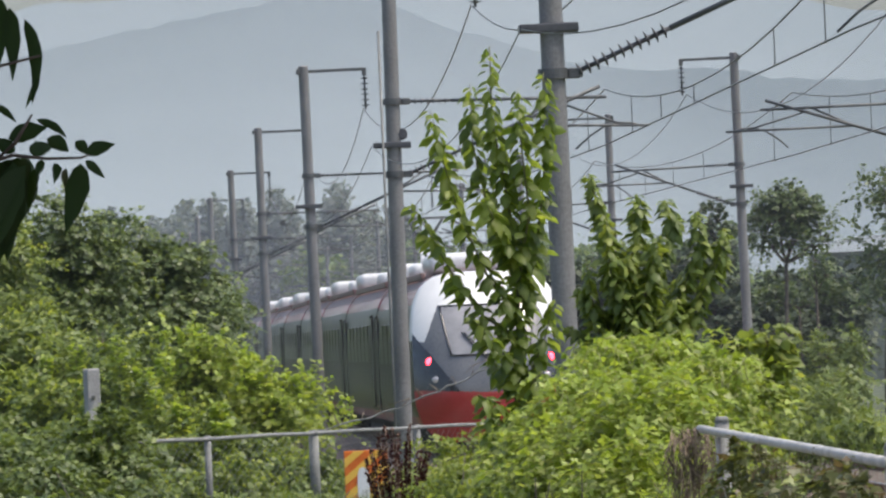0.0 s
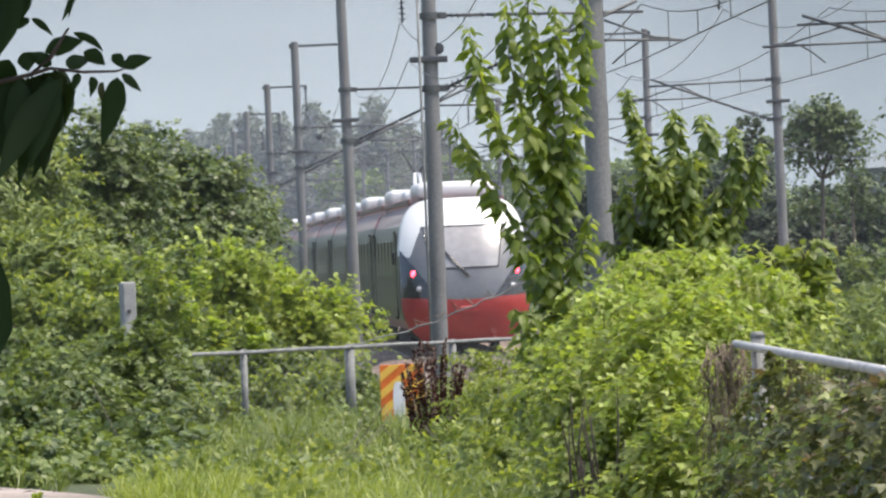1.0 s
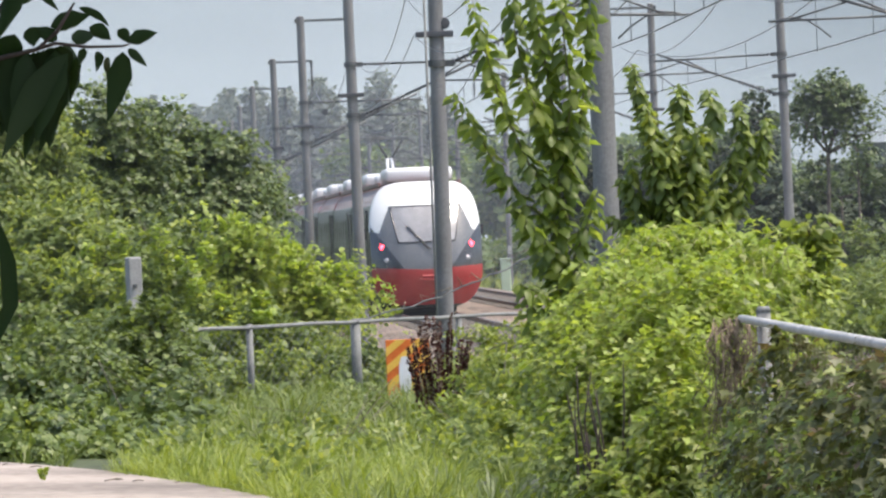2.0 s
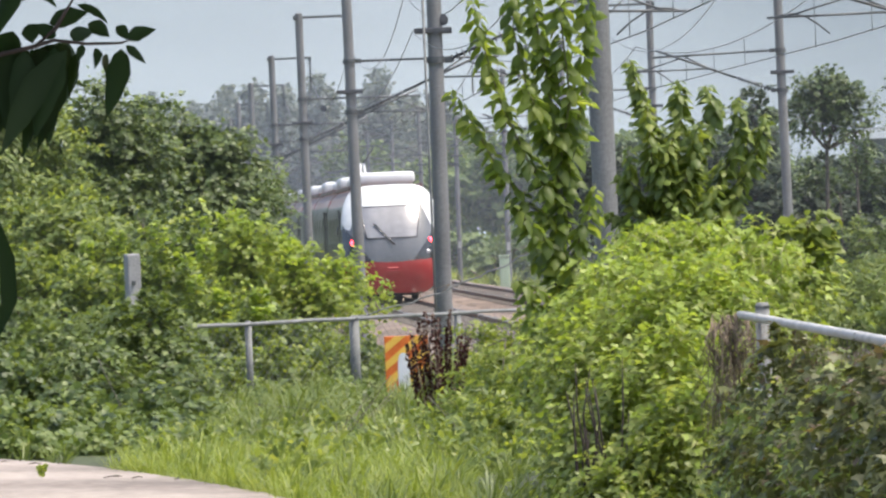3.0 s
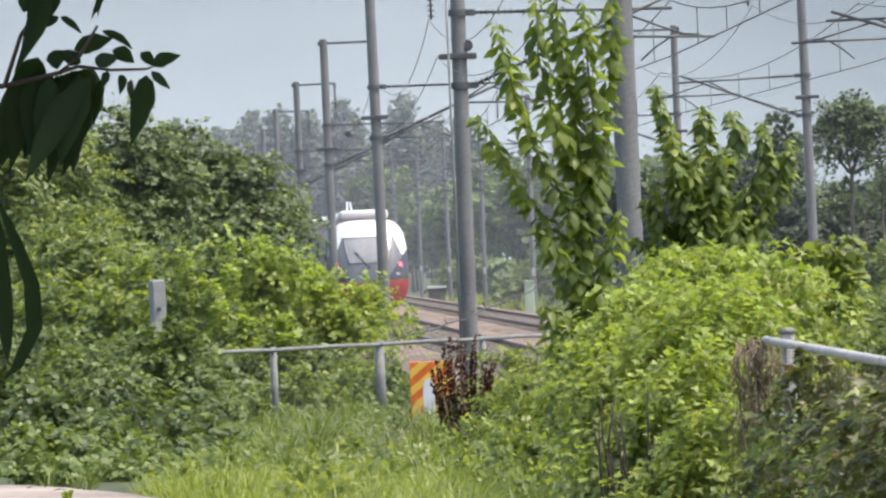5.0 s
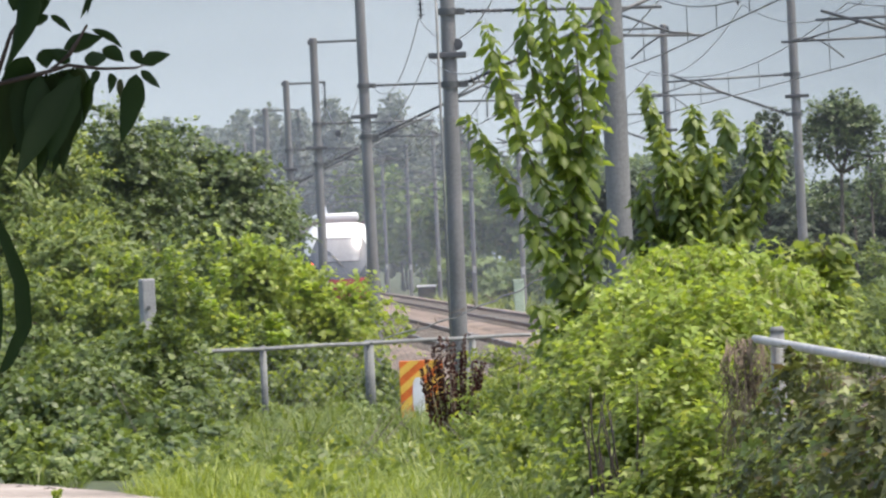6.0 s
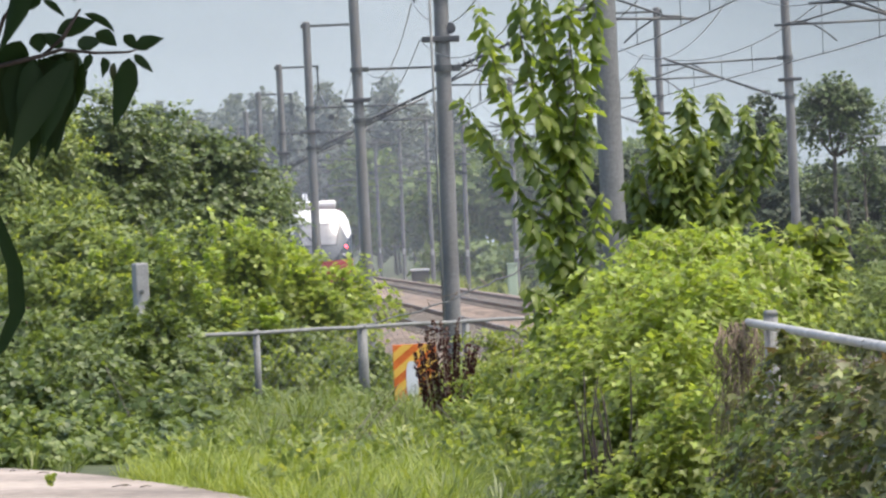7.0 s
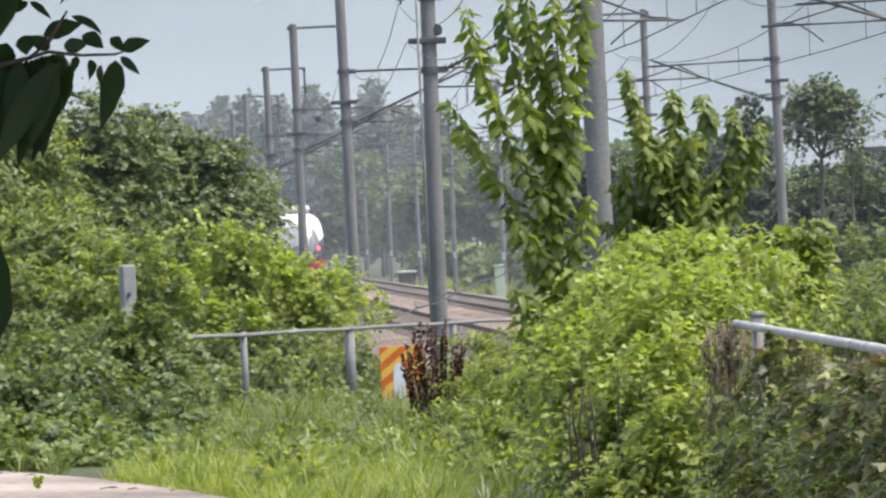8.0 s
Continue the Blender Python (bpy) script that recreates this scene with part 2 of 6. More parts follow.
def split_masses(blobs, seed, least):
    """Break large masses into uneven smaller ones, some of them straggling outwards."""
    r = np.random.default_rng(seed + 500)
    out = []
    for x, y, z, rx, ry, rz in blobs:
        if max(rx, rz) < least:
            out.append((x, y, z, rx, ry, rz))
            continue
        for k in range(8):
            d = unit(r.normal(size=(1, 3)))[0] * r.uniform(0.35, 0.78)
            f = r.uniform(0.3, 0.56)
            out.append((x + d[0] * rx, y + d[1] * ry, z + d[2] * rz, rx * f * r.uniform(0.75, 1.1), ry * f * 1.15, rz * f * r.uniform(0.8, 1.25)))
    return out


def clumps(blobs, per_m2, clump, droop=0.3, seed=1, inside=0.25):
    """Leaf seats on uneven masses. blobs: (x, y, z, rx, ry, rz). Each mass is made of small clumps near its skin. Gives seats, ways and tops."""
    r = np.random.default_rng(seed)
    at, out = [], []
    for x, y, z, rx, ry, rz in blobs:
        c, e = np.array((x, y, z)), np.array((rx, ry, rz))
        area = 4 * math.pi * ((rx * ry) ** 1.6 / 3 + (rx * rz) ** 1.6 / 3 + (ry * rz) ** 1.6 / 3) ** (1 / 1.6)
        n = int(area * per_m2 * 1.42)
        m = max(8, int(area / (clump * clump * 2.4)))
        d = unit(r.normal(size=(m, 3)))
        depth = np.where(r.random(m) < inside, r.uniform(0.3, 0.8, m), np.where(r.random(m) < 0.16, r.uniform(1.05, 1.38, m), r.uniform(0.8, 1.08, m)))
        lump = np.array([0.12 * noise.noise(Vector(q * 2.3) + Vector((x, z, seed))) + 0.1 * noise.noise(Vector(q * 6) + Vector((z, x, seed))) for q in d])
        centre = c + d * e * (depth + lump * 2.4)[:, None]
        which = r.integers(0, m, n)
        own = unit(r.normal(size=(n, 3)))
        p = centre[which] + r.normal(size=(n, 3)) * (clump * r.uniform(0.3, 1.0, m)[which] * 0.75)[:, None]
        loose = r.random(n) < 0.3
        p[loose] = c + own[loose] * e * r.uniform(0.75, 1.1, (int(loose.sum()), 1))
        at.append(p)
        out.append(unit(d[which] * 0.7 + own * 0.9))
    at, out = np.concatenate(at), np.concatenate(out)
    up = unit(out * 0.6 + np.array((0, -0.1, 0.9)) + r.normal(size=at.shape) * 0.65)
    way = unit(out + r.normal(size=at.shape) * 0.5 + np.array((0, 0, -droop)))
    return at, way, up, r


def sprays(blobs, per_m2, length, droop=0.3, seed=1, count=14):
    """Leaf seats along arching branchlets that leave uneven masses outwards and bow under their weight, a leaf to each side in turn."""
    r = np.random.default_rng(seed + 1000)
    at, way, up = [], [], []
    for x, y, z, rx, ry, rz in blobs:
        c, e = np.array((x, y, z)), np.array((rx, ry, rz))
        area = 4 * math.pi * ((rx * ry) ** 1.6 / 3 + (rx * rz) ** 1.6 / 3 + (ry * rz) ** 1.6 / 3) ** (1 / 1.6)
        m = max(3, int(area * per_m2 * 1.42 / count))
        d = unit(r.normal(size=(m, 3)))
        foot = c + d * e * r.uniform(0.45, 1.0, (m, 1))
        go = unit(d * np.array((1.0, 0.8, 0.7)) + r.normal(size=(m, 3)) * 0.4 + np.array((0, 0, 0.55 - 0.5 * droop)))
        far = length * r.uniform(0.5, 1.25, m)
        side = unit(np.cross(go, np.array((0, 0, 1.0)) + r.normal(size=(m, 3)) * 0.35))
        f = np.linspace(0.12, 1.0, count)[None, :, None]
        pts = foot[:, None] + go[:, None] * far[:, None, None] * f - np.array((0, 0, 1.0)) * (0.35 + 0.35 * droop) * far[:, None, None] * f ** 2
        turn = np.where(np.arange(count) % 2 == 0, 1.0, -1.0)[None, :, None]
        w = side[:, None] * turn * 0.85 + go[:, None] * 0.5 - np.array((0, 0, 0.25 + 0.4 * droop)) * f + r.normal(size=(m, count, 3)) * 0.22
        u = np.array((0, -0.2, 0.9)) + d[:, None] * 0.5 + r.normal(size=(m, count, 3)) * 0.3
        at.append((pts + r.normal(size=pts.shape) * length * 0.02).reshape(-1, 3))
        way.append(w.reshape(-1, 3))
        up.append(u.reshape(-1, 3))
    return np.concatenate(at), unit(np.concatenate(way)), unit(np.concatenate(up))


def bearing(b, d):
    """How far to the right a thing stands that is seen b thousandths off the middle line, at the distance d."""
    return b * d / 1000


def ground_height(x, d):
    """The ground falls away gently towards the railway and to the right, and rises a little beyond it."""
    def ease(v):
        v = min(1.0, max(0.0, v))
        return v * v * (3 - 2 * v)
    h = -0.5 * ease((d - 35) / 50) - 0.45 * ease((d - 95) / 35)
    h -= 0.0436 * max(-15.0, min(15.0, x))
    off = x - track_x(d)
    h += 0.6 * ease((off - 12) / 8) * ease((d - 100) / 60)
    return h


def track_x(d):
    """Centre of the track on which the train runs, at the distance d."""
    return 7.67 - 0.0425 * d


def rail_z(x):
    """Height of the rail heads: the line descends a little to the right."""
    return -0.36 - 0.0436 * x


WAY = math.atan(0.0425)

# ---------------------------------------------------------------- ground, road, hills
def spread(a, b, n, power):
    return [a + (b - a) * (i / n) ** power for i in range(n + 1)]


def build_ground():
    ds = [-60, -20] + spread(5, 160, 90, 1.0) + spread(165, 4600, 40, 2.4)
    half = spread(0, 12, 40, 1.0) + spread(13, 2600, 24, 2.6)
    xs = [-x for x in half[:0:-1]] + half
    vs = []
    for d in ds:
        for x in xs:
            bumps = 0.05 * noise.noise(Vector((x * 0.9, d * 0.4, 0))) if d < 400 else 0
            vs.append((x, d, ground_height(x, d) + bumps))
    w = len(xs)
    fs = [(r * w + c, r * w + c + 1, (r + 1) * w + c + 1, (r + 1) * w + c) for r in range(len(ds) - 1) for c in range(w - 1)]
    g = mesh_object("ground", vs, fs, M_SOIL, None, "grassy earth with weeds and moss", True)
    tagged(g, kind="structure")


def build_road():
    edge = ((-30.0, 63.2), (-3.85, 60.2), (-3.49, 59.0), (-2.73, 55.9), (-1.78, 50.6), (-1.16, 46.6), (-0.81, 43.2), (0.4, 30), (1.2, 8), (1.3, -40))
    vs, fs = [], []
    cols = 24
    rows = []
    for (x0, d0), (x1, d1) in zip(edge, edge[1:]):
        for i in range(8):
            rows.append((x0 + (x1 - x0) * i / 8, d0 + (d1 - d0) * i / 8))
    rows.append(edge[-1])
    for k, (x, d) in enumerate(rows):
        x += 0.05 * noise.noise(Vector((k * 1.7, 0, 0)))
        for c in range(cols + 1):
            far = (c / cols) ** 2 * 7.0
            px, pd = x - far * 0.6, d - far * 1.6 if d > 20 else d
            vs.append((px, pd, ground_height(px, pd) + 0.045))
    w = cols + 1
    for r in range(len(rows) - 1):
        for c in range(cols):
            fs.append((r * w + c, (r + 1) * w + c, (r + 1) * w + c + 1, r * w + c + 1))
    road = mesh_object("road", vs, fs, M_ROAD, None, "pale worn concrete lane", True)
    tagged(road, kind="structure")


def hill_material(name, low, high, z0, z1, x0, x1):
    """A glowing wooded slope with haze painted into its colour: paler towards the valley floor, deeper towards its
    shaded flank, with broken ridges.
    """
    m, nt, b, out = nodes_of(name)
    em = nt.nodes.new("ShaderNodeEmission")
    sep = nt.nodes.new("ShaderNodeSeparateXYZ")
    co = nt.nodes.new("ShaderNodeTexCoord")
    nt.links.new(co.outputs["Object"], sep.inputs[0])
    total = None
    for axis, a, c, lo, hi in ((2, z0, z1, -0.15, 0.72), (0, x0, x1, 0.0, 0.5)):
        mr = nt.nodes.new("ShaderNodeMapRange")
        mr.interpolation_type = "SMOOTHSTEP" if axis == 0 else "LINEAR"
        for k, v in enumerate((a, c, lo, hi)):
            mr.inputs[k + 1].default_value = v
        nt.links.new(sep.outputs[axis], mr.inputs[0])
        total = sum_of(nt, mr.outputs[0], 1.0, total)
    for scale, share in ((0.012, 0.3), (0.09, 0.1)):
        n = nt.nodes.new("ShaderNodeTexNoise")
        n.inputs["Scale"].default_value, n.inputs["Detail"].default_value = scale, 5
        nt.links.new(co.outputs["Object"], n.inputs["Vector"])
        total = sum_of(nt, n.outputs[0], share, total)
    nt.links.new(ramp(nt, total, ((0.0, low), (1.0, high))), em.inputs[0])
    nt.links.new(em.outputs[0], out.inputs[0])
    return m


def sum_of(nt, source, share, rest):
    ad = nt.nodes.new("ShaderNodeMath")
    ad.operation = "MULTIPLY_ADD"
    ad.inputs[1].default_value, ad.inputs[2].default_value = share, 0.0
    nt.links.new(source, ad.inputs[0])
    if rest is not None:
        nt.links.new(rest, ad.inputs[2])
    return ad.outputs[0]


def build_hill(name, ridge, depth, material, rough):
    """A wooded ridge: its skyline falls from one height to the next, with tree-sized unevenness."""
    vs, fs = [], []
    cols = 240
    x0, x1 = ridge[0][0], ridge[-1][0]
    for i in range(cols + 1):
        x = x0 + (x1 - x0) * i / cols
        h = np.interp(x, [p[0] for p in ridge], [p[1] for p in ridge])
        h += rough * noise.noise(Vector((x * 0.02, depth, 0))) + rough * 0.5 * noise.noise(Vector((x * 0.09, depth, 3)))
        for k in range(7):
            f = k / 6
            vs.append((x, depth + 500 * f, -3 + (h + 3) * f ** 0.8))
    for i in range(cols):
        for k in range(6):
            fs.append((i * 7 + k, (i + 1) * 7 + k, (i + 1) * 7 + k + 1, i * 7 + k + 1))
    tagged(mesh_object(name, vs, fs, material, None, "wooded hillside far away with haze painted into its glow", True), kind="structure")


build_ground()
build_road()
M_HILL_NEAR = hill_material("hill_painted_haze_near", (0.4, 0.452, 0.492), (0.185, 0.219, 0.248), 10, 155, 10, 170)
M_HILL_FAR = hill_material("hill_painted_haze_far", (0.365, 0.41, 0.45), (0.24, 0.28, 0.31), 80, 280, 60, 360)
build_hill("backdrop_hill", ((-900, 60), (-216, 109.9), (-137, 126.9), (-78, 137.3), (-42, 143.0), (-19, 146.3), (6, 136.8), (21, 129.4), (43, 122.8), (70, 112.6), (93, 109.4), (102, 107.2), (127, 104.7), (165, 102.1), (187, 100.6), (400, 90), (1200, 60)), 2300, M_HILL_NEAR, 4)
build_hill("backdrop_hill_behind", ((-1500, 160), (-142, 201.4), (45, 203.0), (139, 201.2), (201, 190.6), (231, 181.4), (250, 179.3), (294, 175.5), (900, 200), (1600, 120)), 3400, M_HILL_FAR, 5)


def mist_material(share):
    """Stands in for hazy air: most light passes, a little is scattered."""
    m, nt, b, out = nodes_of("mist")
    clear, veil, back = nt.nodes.new("ShaderNodeBsdfTransparent"), nt.nodes.new("ShaderNodeBsdfDiffuse"), nt.nodes.new("ShaderNodeBsdfTranslucent")
    veil.inputs[0].default_value = back.inputs[0].default_value = (0.86, 0.9, 0.95, 1)
    both, mix = nt.nodes.new("ShaderNodeMixShader"), nt.nodes.new("ShaderNodeMixShader")
    n = nt.nodes.new("ShaderNodeTexNoise")
    n.inputs["Scale"].default_value, n.inputs["Detail"].default_value = 0.06, 3
    nt.links.new(nt.nodes.new("ShaderNodeTexCoord").outputs["Object"], n.inputs["Vector"])
    mul = nt.nodes.new("ShaderNodeMath")
    mul.operation = "MULTIPLY"
    mul.inputs[1].default_value = share * 2
    nt.links.new(n.outputs[0], mul.inputs[0])
    nt.links.new(veil.outputs[0], both.inputs[1])
    nt.links.new(back.outputs[0], both.inputs[2])
    nt.links.new(mul.outputs[0], mix.inputs[0])
    nt.links.new(clear.outputs[0], mix.inputs[1])
    nt.links.new(both.outputs[0], mix.inputs[2])
    nt.links.new(mix.outputs[0], out.inputs[0])
    return m


def build_mist():
    """Thin upright sheets across the valley, one behind the other, added in place of haze in the air."""
    for d, share in ((98.0, 0.01), (142.0, 0.022), (186.0, 0.012), (252.0, 0.055), (300.0, 0.045), (390.0, 0.045), (480.0, 0.055), (570.0, 0.07)):
        m = mist_material(share)
        vs, fs = [], []
        for i in range(41):
            x = -200 + 10 * i
            y = d + 3 * noise.noise(Vector((i * 0.4, d, 0)))
            vs += [(x, y, -3.0), (x, y + 2, 45.0)]
        fs = [(2 * i, 2 * i + 2, 2 * i + 3, 2 * i + 1) for i in range(40)]
        tagged(mesh_object("backdrop_mist", vs, fs, m, None, "thin sheet standing in for summer haze across the valley", True), kind="structure")


build_mist()


# ---------------------------------------------------------------- railway tracks
def build_track(offset, near, far, label):
    """Ballast bed, sleepers and two rails of one track."""
    n = 120
    vs, fs = [], []
    prof = ((-2.9, -0.95), (-1.9, -0.52), (-0.7, -0.5), (0.7, -0.5), (1.9, -0.52), (2.9, -0.95))
    for i in range(n + 1):
        d = near + (far - near) * (i / n) ** 1.5
        for k, (x, z) in enumerate(prof):
            j = 0.05 * noise.noise(Vector((d * 2.1, x * 3, offset)))
            vs.append((track_x(d) + offset + x + j, d, rail_z(track_x(d) + offset) + 0.36 + z + 0.03 * noise.noise(Vector((d * 1.3, x * 5, offset)))))
    for i in range(n):
        for k in range(5):
            fs.append((i * 6 + k, i * 6 + k + 1, (i + 1) * 6 + k + 1, (i + 1) * 6 + k))
    bed = tagged(mesh_object("ballast_bed", vs, fs, M_BALLAST, None, label, True), kind="structure")
    bm = bmesh.new()
    d = near
    while d < min(far, near + 330):
        add_box(bm, (2.4, 0.26, 0.16), (track_x(d) + offset, d, rail_z(track_x(d) + offset) - 0.195), 0, pose(0, 0, 0, 0, 0, math.degrees(WAY)))
        d += 0.62
    tagged(part("sleepers", bm, M_SLEEPER, bed, "weathered concrete sleepers"), kind="stuff")
    for side in (-0.7535, 0.7535):
        prof = ((-0.07, -0.17), (0.07, -0.17), (0.065, -0.145), (0.012, -0.13), (0.012, -0.045), (0.036, -0.035), (0.036, -0.002), (0.028, 0.0),
                (-0.028, 0.0), (-0.036, -0.002), (-0.036, -0.035), (-0.012, -0.045), (-0.012, -0.13), (-0.065, -0.145))
        vs = [(track_x(d) + offset + side + x, d, rail_z(track_x(d) + offset) + z) for d in (near, far) for x, z in prof]
        k = len(prof)
        fs = [(i, (i + 1) % k, k + (i + 1) % k, k + i) for i in range(k)]
        r = mesh_object("rail", vs, fs, M_RAIL, bed, "rusty steel rail with a polished head")
        r.data.materials.append(M_RAILTOP)
        r.data.polygons[7].material_index = 1


build_track(0.0, 60, 760, "brown-grey ballast of the track under the train")
build_track(5.0, 60, 760, "brown-grey ballast of the second track")


# ---------------------------------------------------------------- masts with cantilevers
def insulator(name, a, b, parent, discs=10, radius=0.085):
    bm = bmesh.new()
    a, b = Vector(a), Vector(b)
    add_tube(bm, a, b, 0.024, sides=8)
    for i in range(discs):
        p = a.lerp(b, (i + 0.7) / (discs + 0.4))
        d = (b - a).normalized()
        add_tube(bm, p - d * 0.008, p + d * 0.016, radius, radius * 0.4, 12)
    return part(name, bm, M_INSUL, parent, "ribbed dark insulator", True)


def rod(name, a, b, r, parent, material=None, sides=10):
    bm = bmesh.new()
    add_tube(bm, a, b, r, sides=sides)
    return part(name, bm, material or M_STEEL, parent, smooth=True)


def build_mast(side, top, low, high, reach, label, group):
    """A round mast; side is +1 where its arms point to the right. Heights are over the rail heads."""
    s = side
    m = thing("overhead_line_mast", (0, 0, 0), label, "mast", group)
    bm = bmesh.new()
    add_tube(bm, (0, 0, -0.75), (0, 0, top), 0.128, 0.108, 24)
    add_tube(bm, (0, 0, top), (0, 0, top + 0.03), 0.117, 0.095, 24)
    part("pole", bm, M_MAST, m, smooth=False)
    for z, w in ((high + 0.02, 0.15), (low, 0.155), (low + 0.45, 0.148)):
        bm = bmesh.new()
        add_tube(bm, (0, 0, z - 0.05), (0, 0, z + 0.05), w, sides=20)
        add_box(bm, (0.12, 0.14, 0.1), (0.2 * s, 0, z), 0.01)
        part("clamp", bm, M_STEEL, m)
    bm = bmesh.new()
    add_box(bm, (0.58, 0.3, 0.085), (-0.03 * s, 0, low + 0.45), 0.012)
    part("crossbar", bm, M_INSUL, m, "dark crossbar round the pole")
    # lower bracket tube with its insulator, tie tube above, register arm below
    foot, head = Vector((0.2 * s, 0, low)), Vector((reach * s, 0, high + 0.15))
    mid = foot.lerp(head, 0.32)
    insulator("insulator", foot, mid, m, 11)
    rod("bracket_tube", mid, head, 0.03, m)
    t0, t1 = Vector((0.2 * s, 0, high + 0.02)), Vector(((reach + 0.1) * s, 0, high - 0.02))
    tm = t0.lerp(t1, 0.22)
    insulator("insulator", t0, tm, m, 7, 0.06)
    rod("tie_tube", tm, t1, 0.026, m)
    a = foot.lerp(head, 0.55)
    rod("register_tube", a, ((reach + 0.75) * s, 0, low + 0.62), 0.022, m)
    rod("strut", (a.x, 0, a.z), (reach * 0.78 * s, 0, high - 0.02), 0.02, m)
    rod("strut", foot.lerp(head, 0.8), ((reach + 0.35) * s, 0, low + 0.64), 0.018, m)
    pts = [((reach + 0.7 - 1.1 * f) * s, 0, low + 0.6 - 0.32 * f + 0.22 * math.sin(f * 3.1)) for f in (0, 0.2, 0.4, 0.6, 0.8, 1)]
    tubes("steady_arm", [(pts, 0.016)], M_STEEL, m)
    # feeder arm at the head of the mast
    bm = bmesh.new()
    add_box(bm, (1.5, 0.07, 0.07), (0.6 * s, 0, top - 0.1), 0.008)
    add_box(bm, (0.08, 0.36, 0.12), (-0.12 * s, 0, top - 0.1), 0.008)
    add_box(bm, (0.1, 0.1, 0.16), (1.33 * s, 0, top - 0.16), 0.01)
    part("feeder_arm", bm, M_STEEL, m)
    insulator("hanging_insulator", (1.33 * s, 0, top - 0.22), (1.33 * s, 0, top - 0.98), m, 6, 0.115)
    if side < 0:
        bm = bmesh.new()
        add_box(bm, (0.02, 0.16, 0.36), (0.0, -0.15, 1.55), 0.0, pose(0, 0, 0, 0, 0, 90))
        part("plate", bm, M_WHITEPIPE, m, "small white plate")
    return m


LEFT_AT = (69.0, 108.6, 155.0, 198.0, 245.0, 289.0, 331.0, 375.0, 420.0, 466.0, 512.0)
RIGHT_AT = (84.0, 130.0, 176.5, 223.0, 269.0, 315.0, 364.0, 409.0, 456.0, 503.0, 550.0)


def left_mast_x(d):
    return track_x(d) - 3.23 + 0.001 * d


def right_mast_x(d):
    return track_x(d) + 8.5


SHIFT = {155.0: 0.09, 198.0: -0.05, 289.0: -0.18, 331.0: -0.2, 176.5: -0.07}
LEANING = {108.6: 0.5, 155.0: -0.3, 198.0: -0.05, 245.0: -0.2}


def build_masts():
    a = build_mast(1, 8.26, 4.75, 5.85, 3.2, "grey round steel mast carrying the overhead line", "masts beside the train's track")
    b = build_mast(-1, 9.45, 5.68, 6.66, 3.1, "grey round steel mast with a lattice of tubes", "masts beside the second track")
    c = build_mast(-1, 9.45, 5.6, 6.62, 3.85, "grey round steel mast with a long reaching arm", "masts beside the second track")
    c.matrix_basis = pose(right_mast_x(130.0), 130.0, rail_z(right_mast_x(130.0)), 0, 0.3, 2.4)
    for first, places, where in ((a, LEFT_AT, left_mast_x), (b, RIGHT_AT, right_mast_x)):
        first.matrix_basis = pose(where(places[0]), places[0], rail_z(where(places[0])), 0, 0, 2.4)
        for i, d in enumerate(places[1:]):
            if d == 130.0:
                continue
            tilt = LEANING[d] if d in LEANING else (0.5, -0.3, 0.35, -0.2, 0.4)[i % 5]
            copy_thing(first, pose(where(d) + (SHIFT[d] if d in SHIFT else 0.0), d, rail_z(where(d)), 0, tilt, 2.4))


build_masts()
# a thin white conduit runs up one mast, and a round drum sits on it
conduit = tubes("cable_conduit", [([(left_mast_x(108.6) - 0.13, 108.44, -1.0), (left_mast_x(108.6) - 0.12, 108.44, 6.6)], 0.02)], M_GALV)
tagged(conduit, "thin pale conduit strapped to a mast", "conduit")
for d, z in ((108.6, 5.36), (198.0, 5.58)):
    bm = bmesh.new()
    add_tube(bm, (0, -0.06, 0), (0, 0.06, 0), 0.09, sides=20)
    add_tube(bm, (0, -0.09, 0), (0, 0.09, 0), 0.05, sides=12)
    ob = part("tension_drum", bm, M_INSUL, None, "black round drum hanging beside a mast")
    ob.location = (left_mast_x(d) + (0.17 if d < 150 else 0.53), d, rail_z(left_mast_x(d)) + z)
    tagged(ob, category="drum")


def catenary(offset, stations, contact, messenger, label):
    """Contact wire, messenger wire and droppers over one track."""
    top = thing("overhead_wires", (track_x(stations[0]) + offset, stations[0], 0.0), label, "overhead line")
    base = Vector((track_x(stations[0]) + offset, stations[0], 0.0))
    hang, line = [], []
    dm = bpy.data.meshes.new("dropper")
    bm = bmesh.new()
    add_tube(bm, (0, 0, 0), (0, 0, 1), 0.008, sides=5)
    add_box(bm, (0.03, 0.03, 0.05), (0, 0, 0.0))
    bm.to_mesh(dm)
    bm.free()
    dm.materials.append(M_WIRE)
    for i, (a, b) in enumerate(zip(stations, stations[1:])):
        za = 0.2 * (-1) ** i
        for k in range(13):
            f = k / 13
            d = a + (b - a) * f
            x = track_x(d) + offset + za * (1 - 2 * f)
            cz = contact + rail_z(track_x(d) + offset)
            mz = cz + messenger - contact - 0.62 * 4 * f * (1 - f)
            hang.append((x - base.x, d - base.y, mz))
            line.append((x - base.x, d - base.y, cz))
            if k in (1, 3, 5, 7, 9, 11) and d < 420:
                o = new("dropper", dm)
                o.parent = top
                o.matrix_basis = Matrix.Translation((x - base.x, d - base.y, cz)) @ Matrix.Diagonal((1, 1, mz - cz, 1))
    tubes("messenger_wire", [(hang, 0.011)], M_WIRE, top, sides=5)
    tubes("contact_wire", [(line, 0.012)], M_WIRE, top, sides=5)


catenary(0.0, (22.0,) + LEFT_AT, 5.2, 6.05, "overhead contact wire with its messenger wire over the train's track")
